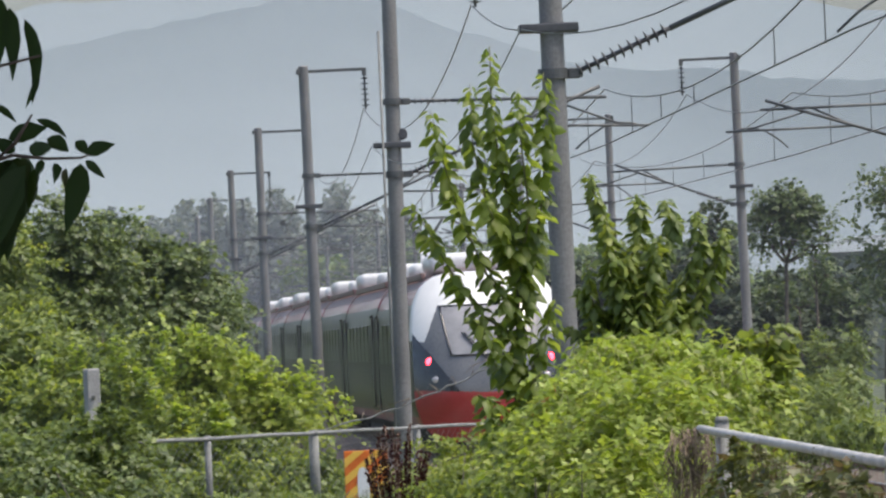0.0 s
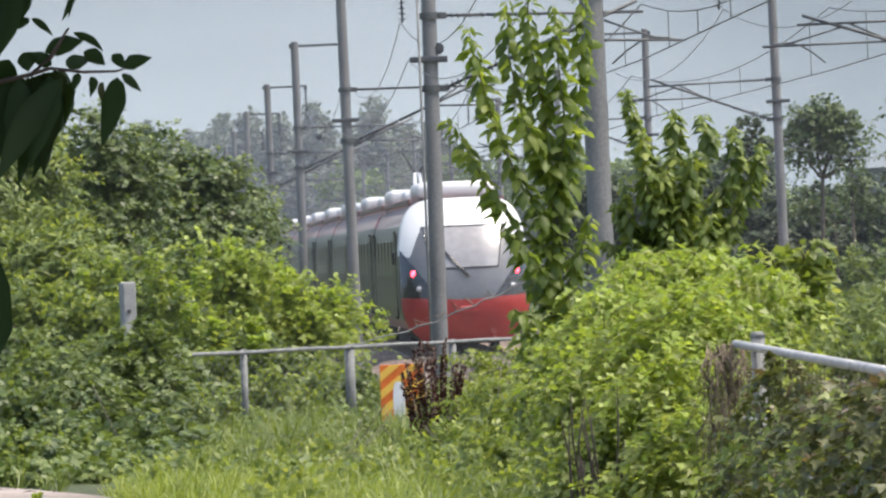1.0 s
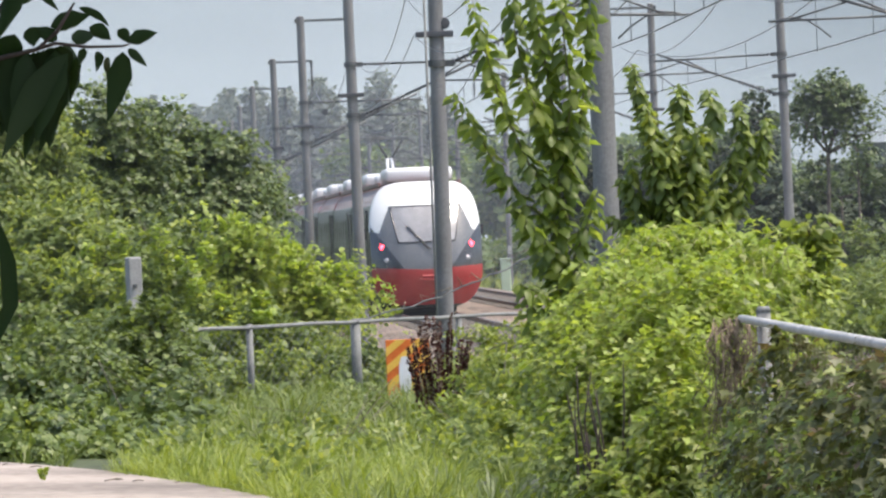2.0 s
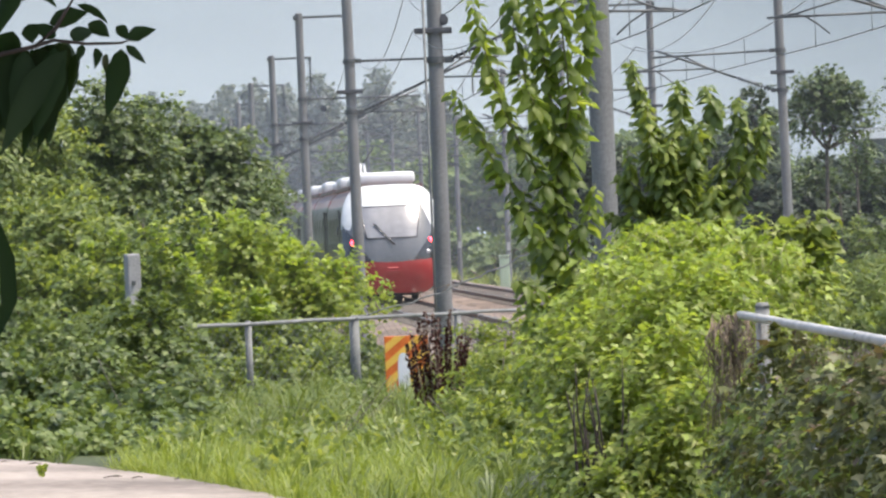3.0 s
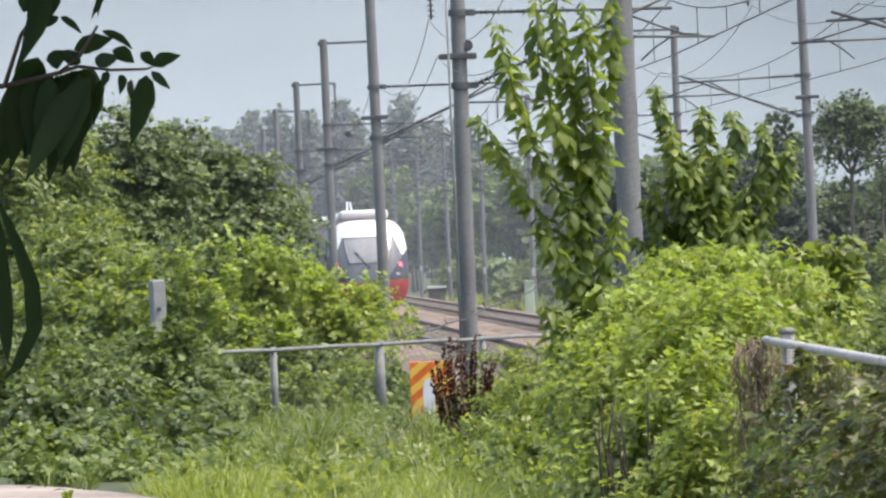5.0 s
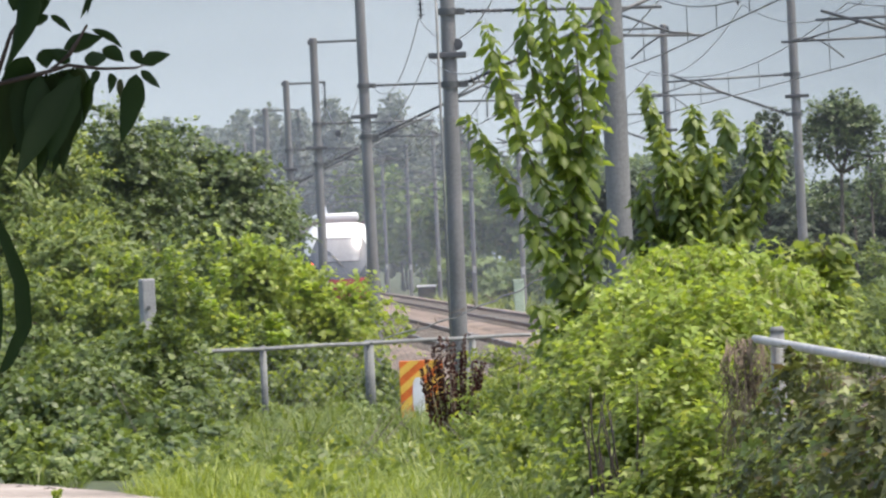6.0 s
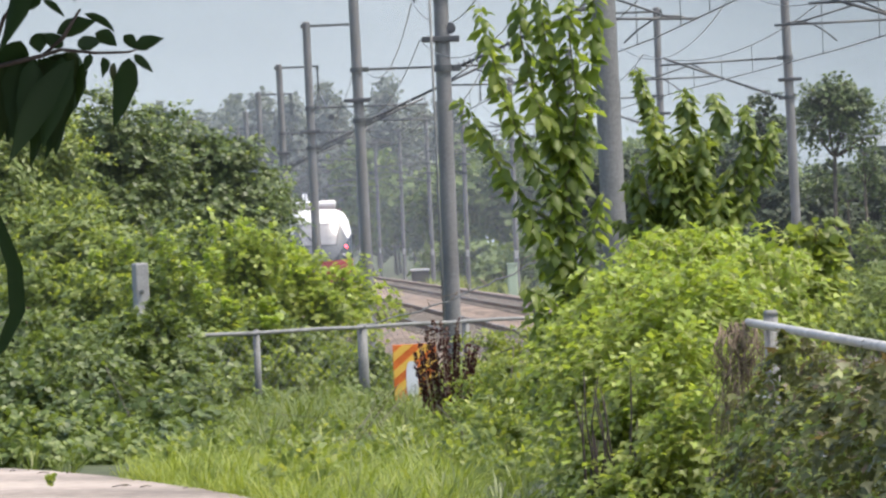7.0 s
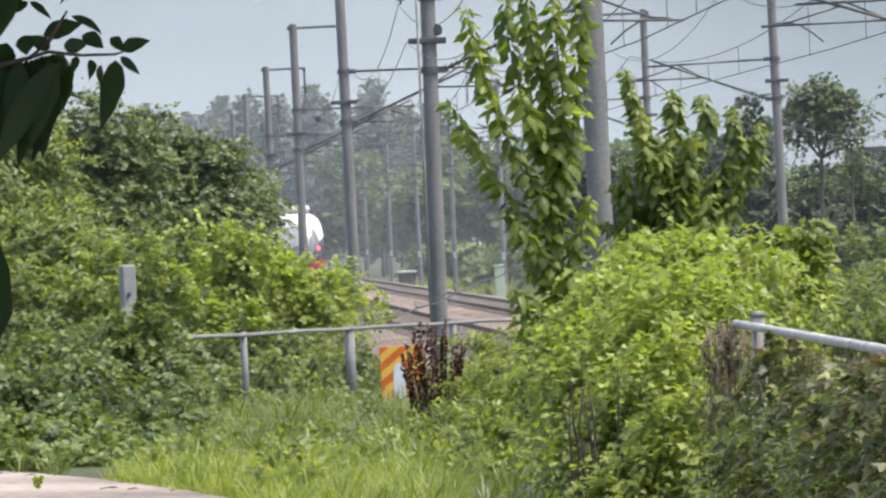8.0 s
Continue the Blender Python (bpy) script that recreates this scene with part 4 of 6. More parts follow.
for seed, x, d, blobs in ((39, 11.11, 226.0, [(11.08, 226.0, 2.45, 1.08, 0.98, 0.90), (11.86, 226.0, 1.87, 1.27, 1.14, 0.81), (10.71, 225.0, 1.38, 1.26, 1.13, 0.72), (9.96, 227.0, 2.87, 0.82, 0.74, 0.91)]),
                          (40, 13.21, 228.0, [(13.07, 228.0, 2.09, 1.19, 1.07, 0.82), (14.09, 228.0, 2.32, 0.91, 0.82, 1.00), (13.34, 227.0, 1.26, 1.27, 1.14, 0.73), (14.28, 229.0, 3.24, 0.73, 0.66, 0.64), (12.88, 230.0, 3.31, 0.92, 0.83, 0.40)]),
                          (33, 6.20, 238.0, [(7.40, 238.0, 3.06, 1.14, 1.03, 1.05), (6.15, 238.0, 2.74, 1.05, 0.94, 1.14), (5.35, 240.0, 3.17, 0.96, 0.86, 1.34), (6.52, 236.0, 1.57, 1.51, 1.36, 1.04), (4.36, 240.0, 2.44, 0.86, 0.78, 1.34)]),
                          (36, 9.35, 236.0, [(9.10, 236.0, 3.54, 1.13, 1.02, 1.04), (9.97, 236.0, 2.65, 1.13, 1.02, 1.13), (8.40, 235.0, 2.24, 1.32, 1.18, 1.13), (10.20, 234.0, 1.41, 1.50, 1.35, 0.84), (10.65, 238.0, 5.39, 0.53, 0.48, 0.76), (10.31, 238.0, 4.26, 0.86, 0.77, 0.86)]),
                          (37, 12.22, 230.0, [(11.33, 230.0, 1.63, 1.47, 1.32, 0.83), (12.60, 230.0, 1.39, 1.29, 1.16, 0.74), (14.10, 230.0, 1.87, 1.01, 0.91, 0.83), (13.84, 228.0, 0.96, 1.28, 1.15, 0.73), (11.83, 232.0, 2.45, 0.93, 0.84, 0.65)])):
    bush("wood_tree", "dense dark green tree of the wood beyond the tracks", "tree", on_ground(x, d), blobs, SIMPLE, 0.2, 75, 0.26, G_WOOD, seed, trunk=0.1, group="dark trees beyond the tracks", width=1.3)
bush("field_bush", "sunlit green bushes at the edge of the dark wood", "bush", on_ground(12.40, 222.0),
     [(11.70, 222.0, 2.89, 0.80, 0.72, 0.25), (13.39, 222.0, 2.94, 0.71, 0.64, 0.28)],
     SIMPLE, 0.15, 90, 0.2, G_DARK, 38, trunk=0.05, width=1.3)
bush("slope_bush", "leafy bush at the edge of the meadow", "bush", on_ground(8.8800, 150.0),
     [(9.113, 150.00, 1.074, 0.720, 0.80, 0.600), (8.540, 150.00, 0.318, 0.720, 0.70, 0.312), (9.149, 148.00, 0.601, 0.829, 0.80, 0.474)], OVAL, 0.09, 150, 0.14, G_MID, 34, trunk=0.03)
bush("hillside_tree", "dark tree crown at the meadow's edge", "tree", on_ground(14.9600, 220.0),
     [(15.252, 220.00, 5.632, 1.056, 1.20, 1.232), (15.335, 220.00, 3.514, 1.232, 1.40, 1.584)], SIMPLE, 0.15, 40, 0.25, G_DARK, 35, trunk=0.1, width=1.4)

# left: tall dark trees behind the fence
LEFT_TREES = (
    ((-6.9, 122.0), [(-7.004, 122.00, 3.286, 0.878, 1.00, 0.683), (-7.364, 122.00, 3.985, 0.683, 1.00, 0.683), (-6.451, 120.00, 2.280, 0.768, 0.90, 0.672), (-7.406, 120.00, 2.417, 0.768, 0.90, 0.768)], G_MID, 41),
    ((-5.3, 124.0), [(-5.817, 124.00, 3.553, 0.694, 0.90, 0.595), (-6.089, 124.00, 4.160, 0.496, 0.80, 0.496), (-5.393, 124.00, 3.038, 0.694, 0.90, 0.694), (-5.920, 123.00, 2.362, 0.787, 0.90, 0.689)], G_DARK, 42),
    ((-4.2, 128.0), [(-4.884, 128.00, 3.461, 0.717, 0.90, 0.614), (-4.284, 128.00, 3.127, 0.717, 0.90, 0.614), (-5.173, 128.00, 3.884, 0.512, 0.70, 0.410), (-3.785, 128.00, 2.798, 0.614, 0.80, 0.614), (-4.581, 127.00, 2.520, 0.813, 0.90, 0.610)], G_DARK, 43),
    ((-3.5, 134.0), [(-3.879, 134.00, 2.309, 0.643, 0.80, 0.643), (-3.467, 135.00, 2.511, 0.367, 0.60, 0.497), (-4.400, 133.00, 1.903, 0.745, 0.80, 0.532)], G_DARK, 44),
    ((-6.2, 114.0), [(-6.240, 114.00, 1.799, 0.821, 0.80, 0.547), (-6.885, 114.00, 1.645, 0.638, 0.80, 0.638), (-5.470, 113.00, 1.586, 0.542, 0.70, 0.452), (-6.520, 112.00, 1.097, 0.806, 0.80, 0.448)], G_MID, 45),
    ((-5.0, 117.0), [(-4.997, 117.00, 1.834, 0.562, 0.70, 0.562), (-4.503, 116.00, 1.534, 0.557, 0.70, 0.557), (-5.216, 115.00, 1.200, 0.552, 0.70, 0.460)], G_DARK, 46),
    ((-7.0, 118.0), [(-7.611, 118.00, 3.554, 0.661, 1.00, 1.133), (-7.900, 117.00, 1.867, 0.842, 1.00, 1.123)], G_MID, 47))
for (x, d), blobs, m, seed in LEFT_TREES:
    bush("wild_tree", "thick green wild tree behind the fence", "tree", on_ground(x, d), blobs, LANCE if seed in (45, 41, 47) else SIMPLE, 0.13 if seed in (45, 41, 47) else 0.1, 230, 0.15, m, seed, trunk=0.05, group="wild trees behind the fence", tips=G_LIGHT if m == G_MID else G_MID, tip_share=0.12, width=1.3, spray=0.85, count=18, reach=4.2)

# bright young shrubs in front of them
YOUNG = (
    ((-3.4, 104.0), [(-3.195, 104.00, 1.765, 0.366, 0.50, 0.333), (-3.342, 104.00, 1.271, 0.499, 0.50, 0.416), (-2.874, 104.00, 1.501, 0.416, 0.50, 0.416), (-3.454, 103.00, 0.787, 0.494, 0.50, 0.412)], 51),
    ((-2.6, 106.0), [(-2.513, 106.00, 1.309, 0.509, 0.50, 0.390), (-2.100, 106.00, 1.036, 0.509, 0.50, 0.373), (-2.679, 105.00, 0.816, 0.504, 0.50, 0.420), (-1.931, 105.00, 0.616, 0.454, 0.50, 0.336)], 52),
    ((-1.7, 107.0), [(-1.611, 107.00, 0.922, 0.308, 0.40, 0.342), (-1.618, 106.00, 0.421, 0.373, 0.40, 0.339), (-1.203, 108.00, 0.680, 0.294, 0.40, 0.259)], 53),
    ((-4.2, 101.0), [(-4.075, 101.00, 1.724, 0.194, 0.35, 0.242), (-4.016, 101.00, 1.236, 0.323, 0.40, 0.404), (-3.795, 101.00, 0.741, 0.372, 0.40, 0.323), (-4.195, 101.00, 0.840, 0.404, 0.40, 0.404)], 54),
    ((-3.0, 99.0), [(-2.777, 99.00, 0.561, 0.475, 0.40, 0.364), (-3.232, 98.00, 0.279, 0.470, 0.40, 0.392), (-2.312, 99.00, 0.303, 0.475, 0.40, 0.364), (-3.624, 98.00, 0.297, 0.392, 0.40, 0.470)], 55),
    ((-4.9, 103.0), [(-4.936, 103.00, 0.852, 0.412, 0.50, 0.412), (-5.255, 103.00, 1.113, 0.412, 0.50, 0.330), (-4.514, 103.00, 1.081, 0.297, 0.40, 0.330)], 56))
for (x, d), blobs, seed in YOUNG:
    bush("young_shrub", "bright yellow-green young shrub by the fence", "shrub", on_ground(x, d), blobs, OVAL, 0.082, 220, 0.11, G_MID if seed in (54, 55, 56) else G_LIGHT, seed, trunk=0.02, droop=-0.2, group="young shrubs by the fence", tips=G_TIP if seed in (51, 52, 53) else G_LIGHT, tip_share=0.28, spray=0.75, reach=4.4)

FENCE_WEEDS = (
    ((-2.9, 96.0), [(-3.346, 94.00, -0.103, 0.451, 0.30, 0.451), (-2.961, 93.50, -0.260, 0.449, 0.30, 0.374), (-2.539, 95.00, -0.007, 0.456, 0.30, 0.456), (-2.090, 95.00, -0.179, 0.456, 0.30, 0.456)], 57),
    ((-1.5, 99.0), [(-1.754, 98.00, -0.020, 0.423, 0.30, 0.439), (-1.294, 99.00, 0.020, 0.364, 0.30, 0.396), (-1.831, 97.00, -0.387, 0.466, 0.30, 0.310), (-1.060, 98.00, -0.286, 0.314, 0.25, 0.282)], 58))
for (x, d), blobs, seed in FENCE_WEEDS:
    bush("fence_shrub", "leafy green shrub growing through the fence line", "shrub", on_ground(x, d), blobs, OVAL, 0.075, 260, 0.1, G_MID, seed, trunk=0.012, group="shrubs at the fence line", tips=G_LIGHT, tip_share=0.25)
# Hidden row behind the wild trees, added for the train's side to mirror.
for k in range(14):
    d = 150 + 17 * k
    x = track_x(d) - 8.5 - r3.uniform(0, 2)
    far_tree("unseen_lineside_tree", "unseen green tree along the near side of the line", (x, d), 4.2 + r3.uniform(-0.5, 1.0), 2.4, G_FAR, 190 + k, "broad")

# vine thicket over the thick post on the left
bush("vine_thicket", "hop vine thicket hanging over the fence and post", "vine", on_ground(-4.0, 86.0),
     [(-3.733, 87.00, 0.616, 0.418, 0.25, 0.418), (-3.860, 87.00, 0.099, 0.515, 0.30, 0.487), (-4.104, 86.00, -0.180, 0.619, 0.30, 0.275), (-4.728, 88.00, 0.575, 0.634, 0.40, 0.352), (-5.107, 87.00, 0.258, 0.626, 0.40, 0.487), (-4.579, 86.00, -0.021, 0.688, 0.40, 0.413),
      (-5.419, 89.00, 0.661, 0.570, 0.40, 0.356), (-3.444, 87.00, 0.046, 0.348, 0.25, 0.487), (-5.869, 88.00, 0.272, 0.563, 0.40, 0.634), (-4.957, 84.00, -0.297, 0.739, 0.30, 0.269), (-4.154, 84.00, -0.399, 0.672, 0.30, 0.202),
      (-3.67, 86.6, 0.68, 0.36, 0.20, 0.26), (-3.59, 86.4, 0.26, 0.41, 0.25, 0.35), (-3.94, 86.4, 0.35, 0.31, 0.25, 0.41), (-3.38, 85.0, -0.13, 0.41, 0.30, 0.31), (-3.94, 84.5, -0.13, 0.41, 0.30, 0.30), (-3.86, 87.0, 0.85, 0.29, 0.20, 0.24), (-3.67, 86.8, 0.89, 0.24, 0.20, 0.19), (-4.84, 86.0, 0.53, 0.41, 0.30, 0.28), (-4.39, 85.0, 0.26, 0.41, 0.30, 0.31)],
     VINE, 0.095, 420, 0.11, G_DARK, 61, trunk=0.012, droop=1.1, tips=G_MID, tip_share=0.3, split=5, spray=0.85, reach=4.6)
bush("weed_bank", "low leafy weeds at the foot of the fence", "weeds", on_ground(-2.6, 84.0),
     [(-3.070, 82.00, -0.326, 0.459, 0.30, 0.223), (-3.426, 81.00, -0.414, 0.518, 0.30, 0.168), (-2.674, 84.00, -0.396, 0.336, 0.25, 0.202), (-3.745, 69.00, -0.043, 0.607, 0.50, 0.243), (-4.234, 68.00, 0.006, 0.490, 0.50, 0.250), (-3.363, 72.00, -0.177, 0.403, 0.50, 0.196), (-4.615, 68.00, 0.023, 0.435, 0.50, 0.272), (-3.327, 64.00, -0.077, 0.461, 0.40, 0.113), (-3.828, 63.00, -0.004, 0.454, 0.40, 0.111), (-3.010, 66.00, -0.172, 0.317, 0.30, 0.095)],
     OVAL, 0.06, 420, 0.09, G_MID, 62, trunk=0.008, group="weed banks")

# right: weeds, vine mound, sapling and bush
bush("weed_bank", "tall mixed green weeds beside the warning board", "weeds", on_ground(0.6, 76.0),
     [(0.533, 78.00, 0.184, 0.374, 0.40, 0.374), (0.874, 76.00, -0.036, 0.426, 0.50, 0.547), (0.367, 74.00, -0.206, 0.414, 0.40, 0.355), (0.002, 70.00, -0.312, 0.392, 0.40, 0.280), (0.543, 68.00, -0.333, 0.490, 0.40, 0.326), (-0.438, 68.00, -0.345, 0.381, 0.35, 0.196),
      (0.250, 84.00, 0.351, 0.269, 0.30, 0.269), (0.726, 84.00, 0.464, 0.336, 0.30, 0.228), (1.097, 70.00, 0.369, 0.336, 0.50, 0.504), (1.029, 64.00, -0.082, 0.461, 0.50, 0.461), (-0.210, 62.00, -0.371, 0.546, 0.30, 0.169), (-0.722, 76.00, -0.332, 0.365, 0.30, 0.219), (-0.364, 78.00, -0.339, 0.374, 0.30, 0.212), (0.159, 82.00, -0.073, 0.394, 0.30, 0.262), (0.449, 58.00, -0.358, 0.557, 0.40, 0.232), (-0.589, 60.00, -0.335, 0.432, 0.30, 0.125)],
     OVAL, 0.06, 420, 0.1, G_VINE, 63, trunk=0.01, group="weed banks", tips=G_LIGHT, tip_share=0.12)
bush("weed_bank", "tangled shady weeds beside the lane", "weeds", on_ground(-3.55, 74.0),
     [(-4.72, 78.0, 0.22, 0.37, 0.34, 0.31), (-4.12, 76.0, 0.02, 0.36, 0.33, 0.27), (-3.53, 75.0, -0.04, 0.36, 0.32, 0.27), (-3.04, 76.0, -0.15, 0.30, 0.30, 0.24), (-4.03, 68.0, -0.00, 0.33, 0.30, 0.16), (-3.43, 67.0, -0.08, 0.32, 0.30, 0.13), (-2.94, 68.0, -0.12, 0.27, 0.30, 0.14), (-2.72, 74.0, -0.20, 0.24, 0.30, 0.15)],
     OVAL, 0.085, 300, 0.1, G_DARK, 59, trunk=0.008, group="weed banks", tips=G_MID, tip_share=0.16)
bush("weed_bank", "thick mixed weeds below the vine mound", "weeds", on_ground(0.23, 61.0),
     [(-0.34, 64.0, -0.21, 0.23, 0.30, 0.20), (-0.00, 66.0, -0.10, 0.26, 0.30, 0.26), (-0.02, 58.0, -0.26, 0.28, 0.30, 0.23), (0.39, 62.0, -0.11, 0.30, 0.30, 0.30), (0.34, 56.0, -0.29, 0.31, 0.30, 0.18), (0.78, 64.0, 0.22, 0.23, 0.30, 0.36), (0.63, 58.0, -0.24, 0.23, 0.30, 0.28), (0.30, 70.0, 0.17, 0.22, 0.30, 0.22), (0.83, 52.0, 0.16, 0.17, 0.30, 0.29), (-0.48, 58.0, -0.28, 0.21, 0.30, 0.14)],
     LANCE, 0.075, 560, 0.08, G_MID, 69, trunk=0.006, droop=-0.1, group="weed banks", tips=G_LIGHT, tip_share=0.3, width=1.4)
bush("vine_mound", "great mound of bright hop vine over a fence", "vine", on_ground(1.3, 44.0),
     [(1.446, 46.00, 1.420, 0.405, 0.30, 0.258), (1.777, 46.00, 1.405, 0.405, 0.30, 0.258), (1.187, 45.00, 1.147, 0.396, 0.35, 0.324), (1.544, 44.00, 1.072, 0.422, 0.35, 0.387), (1.951, 45.00, 1.330, 0.252, 0.25, 0.216), (1.004, 44.00, 0.814, 0.317, 0.35, 0.387),
      (1.319, 43.00, 0.682, 0.378, 0.35, 0.378), (1.478, 42.00, 0.428, 0.336, 0.30, 0.302), (1.029, 43.00, 0.350, 0.378, 0.30, 0.310), (1.190, 42.00, 0.003, 0.605, 0.40, 0.302), (0.802, 46.00, 1.006, 0.206, 0.25, 0.221), (2.257, 46.00, 1.421, 0.147, 0.20, 0.147)],
     VINE, 0.058, 2000, 0.075, G_VINE, 64, trunk=0.012, droop=1.3, tips=G_TIP, tip_share=0.36, split=20, spray=0.8, reach=5.0, inside=0.35)
bush("vine_curtain", "vine curtain climbing a rusty mesh fence", "vine", on_ground(1.7, 36.0),
     [(1.725, 36.60, 0.866, 0.176, 0.10, 0.234), (1.778, 34.40, 0.716, 0.220, 0.10, 0.248), (1.671, 37.40, 0.462, 0.209, 0.12, 0.239), (1.811, 32.20, 0.902, 0.155, 0.08, 0.206), (1.825, 30.60, 0.790, 0.171, 0.08, 0.245), (1.632, 38.80, 0.575, 0.137, 0.12, 0.279),
      (1.782, 35.60, 0.998, 0.199, 0.06, 0.097), (1.787, 32.00, 0.600, 0.230, 0.10, 0.154), (1.860, 30.00, 1.045, 0.120, 0.06, 0.120), (1.729, 35.00, 0.478, 0.224, 0.10, 0.168), (1.848, 29.20, 0.850, 0.140, 0.06, 0.257), (1.879, 28.60, 0.613, 0.160, 0.06, 0.229), (1.811, 30.80, 0.464, 0.222, 0.08, 0.197), (1.742, 33.80, 0.314, 0.243, 0.10, 0.216)],
     VINE, 0.06, 1000, 0.06, G_OLIVE, 65, trunk=0.006, droop=1.2, inside=0.5, tips=G_DRY, tip_share=0.05, split=20, spray=0.75)
bush("vine_curtain", "paler vine sprays trailing over a pipe fence", "vine", on_ground(1.78, 34.0),
     [(1.86, 38.5, 0.93, 0.15, 0.10, 0.12), (1.85, 35.5, 0.85, 0.17, 0.10, 0.14), (1.82, 31.5, 0.86, 0.13, 0.08, 0.15), (1.71, 37.0, 0.61, 0.18, 0.12, 0.18), (1.79, 33.5, 0.60, 0.19, 0.10, 0.16), (1.81, 30.5, 0.61, 0.10, 0.08, 0.15), (1.65, 38.5, 0.36, 0.18, 0.12, 0.18)],
     VINE, 0.052, 900, 0.06, G_MID, 66, trunk=0.005, droop=1.3, tips=G_VINE, tip_share=0.3, split=20, spray=0.9, reach=5.0)
bush("meadow_weeds", "pale grass and weeds of the meadow", "weeds", on_ground(6.1600, 110.0),
     [(5.718, 110.00, 0.314, 0.704, 0.50, 0.264), (6.387, 108.00, 0.219, 0.778, 0.50, 0.294), (6.910, 125.00, 0.407, 1.100, 0.60, 0.220), (6.140, 100.00, -0.001, 0.720, 0.50, 0.320), (5.181, 100.00, 0.040, 0.640, 0.50, 0.320)],
     LANCE, 0.14, 170, 0.14, G_MID, 66, trunk=0.008, droop=-0.8, group="weed banks")
bush("vine_tuft", "leafy vine shoot standing above the mound", "vine", on_ground(1.9, 46.5),
     [(2.360, 46.00, 1.674, 0.096, 0.12, 0.096), (2.406, 46.00, 1.451, 0.110, 0.12, 0.184), (2.280, 46.00, 1.530, 0.088, 0.12, 0.147)], OVAL, 0.08, 400, 0.07, G_VINE, 67, trunk=0.01, droop=0.8)


def shooted_tree(name, label, root, shoots, size, material, seed, trunk, category="tree", width=1.0):
    """A sapling of long shoots: drooping leaves in pairs along each one. shoots: lists of points."""
    t = thing(name, root, label, category)
    base = Vector(root)
    r = np.random.default_rng(seed)
    paths, at, way, up, sz = [], [], [], [], []
    for pts in shoots:
        k = [Vector(p) - base for p in pts]
        fine = []
        for a, b in zip(k, k[1:]):
            fine += [a.lerp(b, f) for f in (0, 0.25, 0.5, 0.75)]
        fine.append(k[-1])
        n = len(fine)
        paths.append((fine, [(trunk if pts is shoots[0] else trunk * 0.5) * (1 - 0.85 * i / n) for i in range(n)]))
        length = sum((b - a).length for a, b in zip(fine, fine[1:]))
        count = int(length / (size * (0.11 if name == "sapling" else 0.07)))
        for i in range(count):
            f = i / count * (n - 1)
            j = min(int(f), n - 2)
            p = fine[j].lerp(fine[j + 1], f - j)
            d = (fine[j + 1] - fine[j]).normalized()
            ang = i * 2.4 + r.uniform(-0.5, 0.5)
            side = Vector((math.cos(ang), math.sin(ang) * 0.9, 0))
            w = (side * 0.7 + d * 0.15 + Vector((0, 0, -0.6 + r.uniform(-0.6, 0.5)))).normalized()
            end = i / count
            at.append(p + side * size * 0.16)
            way.append(w)
            up.append(side * 0.6 + Vector((0, 0, 0.7)) + Vector(r.normal(size=3) * 0.3))
            sz.append(size * r.uniform(0.65, 1.1) * (1.0 if end < 0.75 else 1.0 - (end - 0.75) * 1.8))
    leaves("leaves", DROOP, np.array(at), np.array(way), np.array(up), np.array(sz), material, t, width=width)
    tubes("trunk", paths, M_TWIG, t, sides=6)
    return t


shooted_tree("sapling", "tall young mulberry-like sapling with drooping leaves", on_ground(0.87, 50.0), [
    [on_ground(0.87, 50.0), (0.792, 50.00, 0.949), (0.800, 50.00, 1.589), (0.826, 50.00, 2.188), (0.772, 50.00, 2.791), (0.693, 50.00, 3.275), (0.697, 50.00, 3.816)],
    [(0.810, 50.00, 1.829), (0.953, 50.10, 2.304), (1.036, 50.10, 2.822), (1.073, 50.00, 3.259), (1.069, 50.00, 3.619)],
    [(0.794, 50.00, 1.910), (0.604, 49.80, 2.196), (0.424, 49.80, 2.643), (0.322, 49.80, 3.046), (0.257, 49.80, 3.388)],
    [(0.787, 50.00, 1.750), (0.553, 49.90, 1.920), (0.366, 49.90, 2.207), (0.218, 49.90, 2.494), (0.089, 49.90, 2.739)],
    [(0.791, 50.00, 2.310), (0.631, 50.20, 2.722), (0.549, 50.20, 3.127), (0.548, 50.20, 3.569)],
    [(0.823, 50.00, 2.109), (0.923, 49.90, 2.623), (0.886, 49.90, 3.144), (0.882, 49.90, 3.504)],
    [(0.816, 50.00, 1.508), (0.623, 49.80, 1.717), (0.472, 49.80, 1.923)],
    [(0.809, 50.00, 1.348), (0.983, 49.90, 1.701), (1.077, 49.90, 2.017)],
    [(0.831, 50.00, 2.308), (0.697, 49.80, 2.511), (0.590, 49.80, 2.795)],
    [(0.795, 50.00, 1.029), (0.644, 49.80, 1.277), (0.488, 49.80, 1.364)],
    [(0.799, 50.00, 1.109), (0.889, 49.80, 1.426), (0.972, 49.80, 1.502)],
    [(0.786, 50.00, 1.269), (0.699, 50.20, 1.513), (0.623, 50.20, 1.596)],
    [(0.785, 50.00, 0.789), (0.593, 49.80, 1.040), (0.564, 49.80, 1.281)],
    [(0.782, 50.00, 0.709), (0.959, 50.20, 1.019), (1.094, 50.20, 1.335)]], 0.158, G_SAP, 71, 0.024, width=0.78)
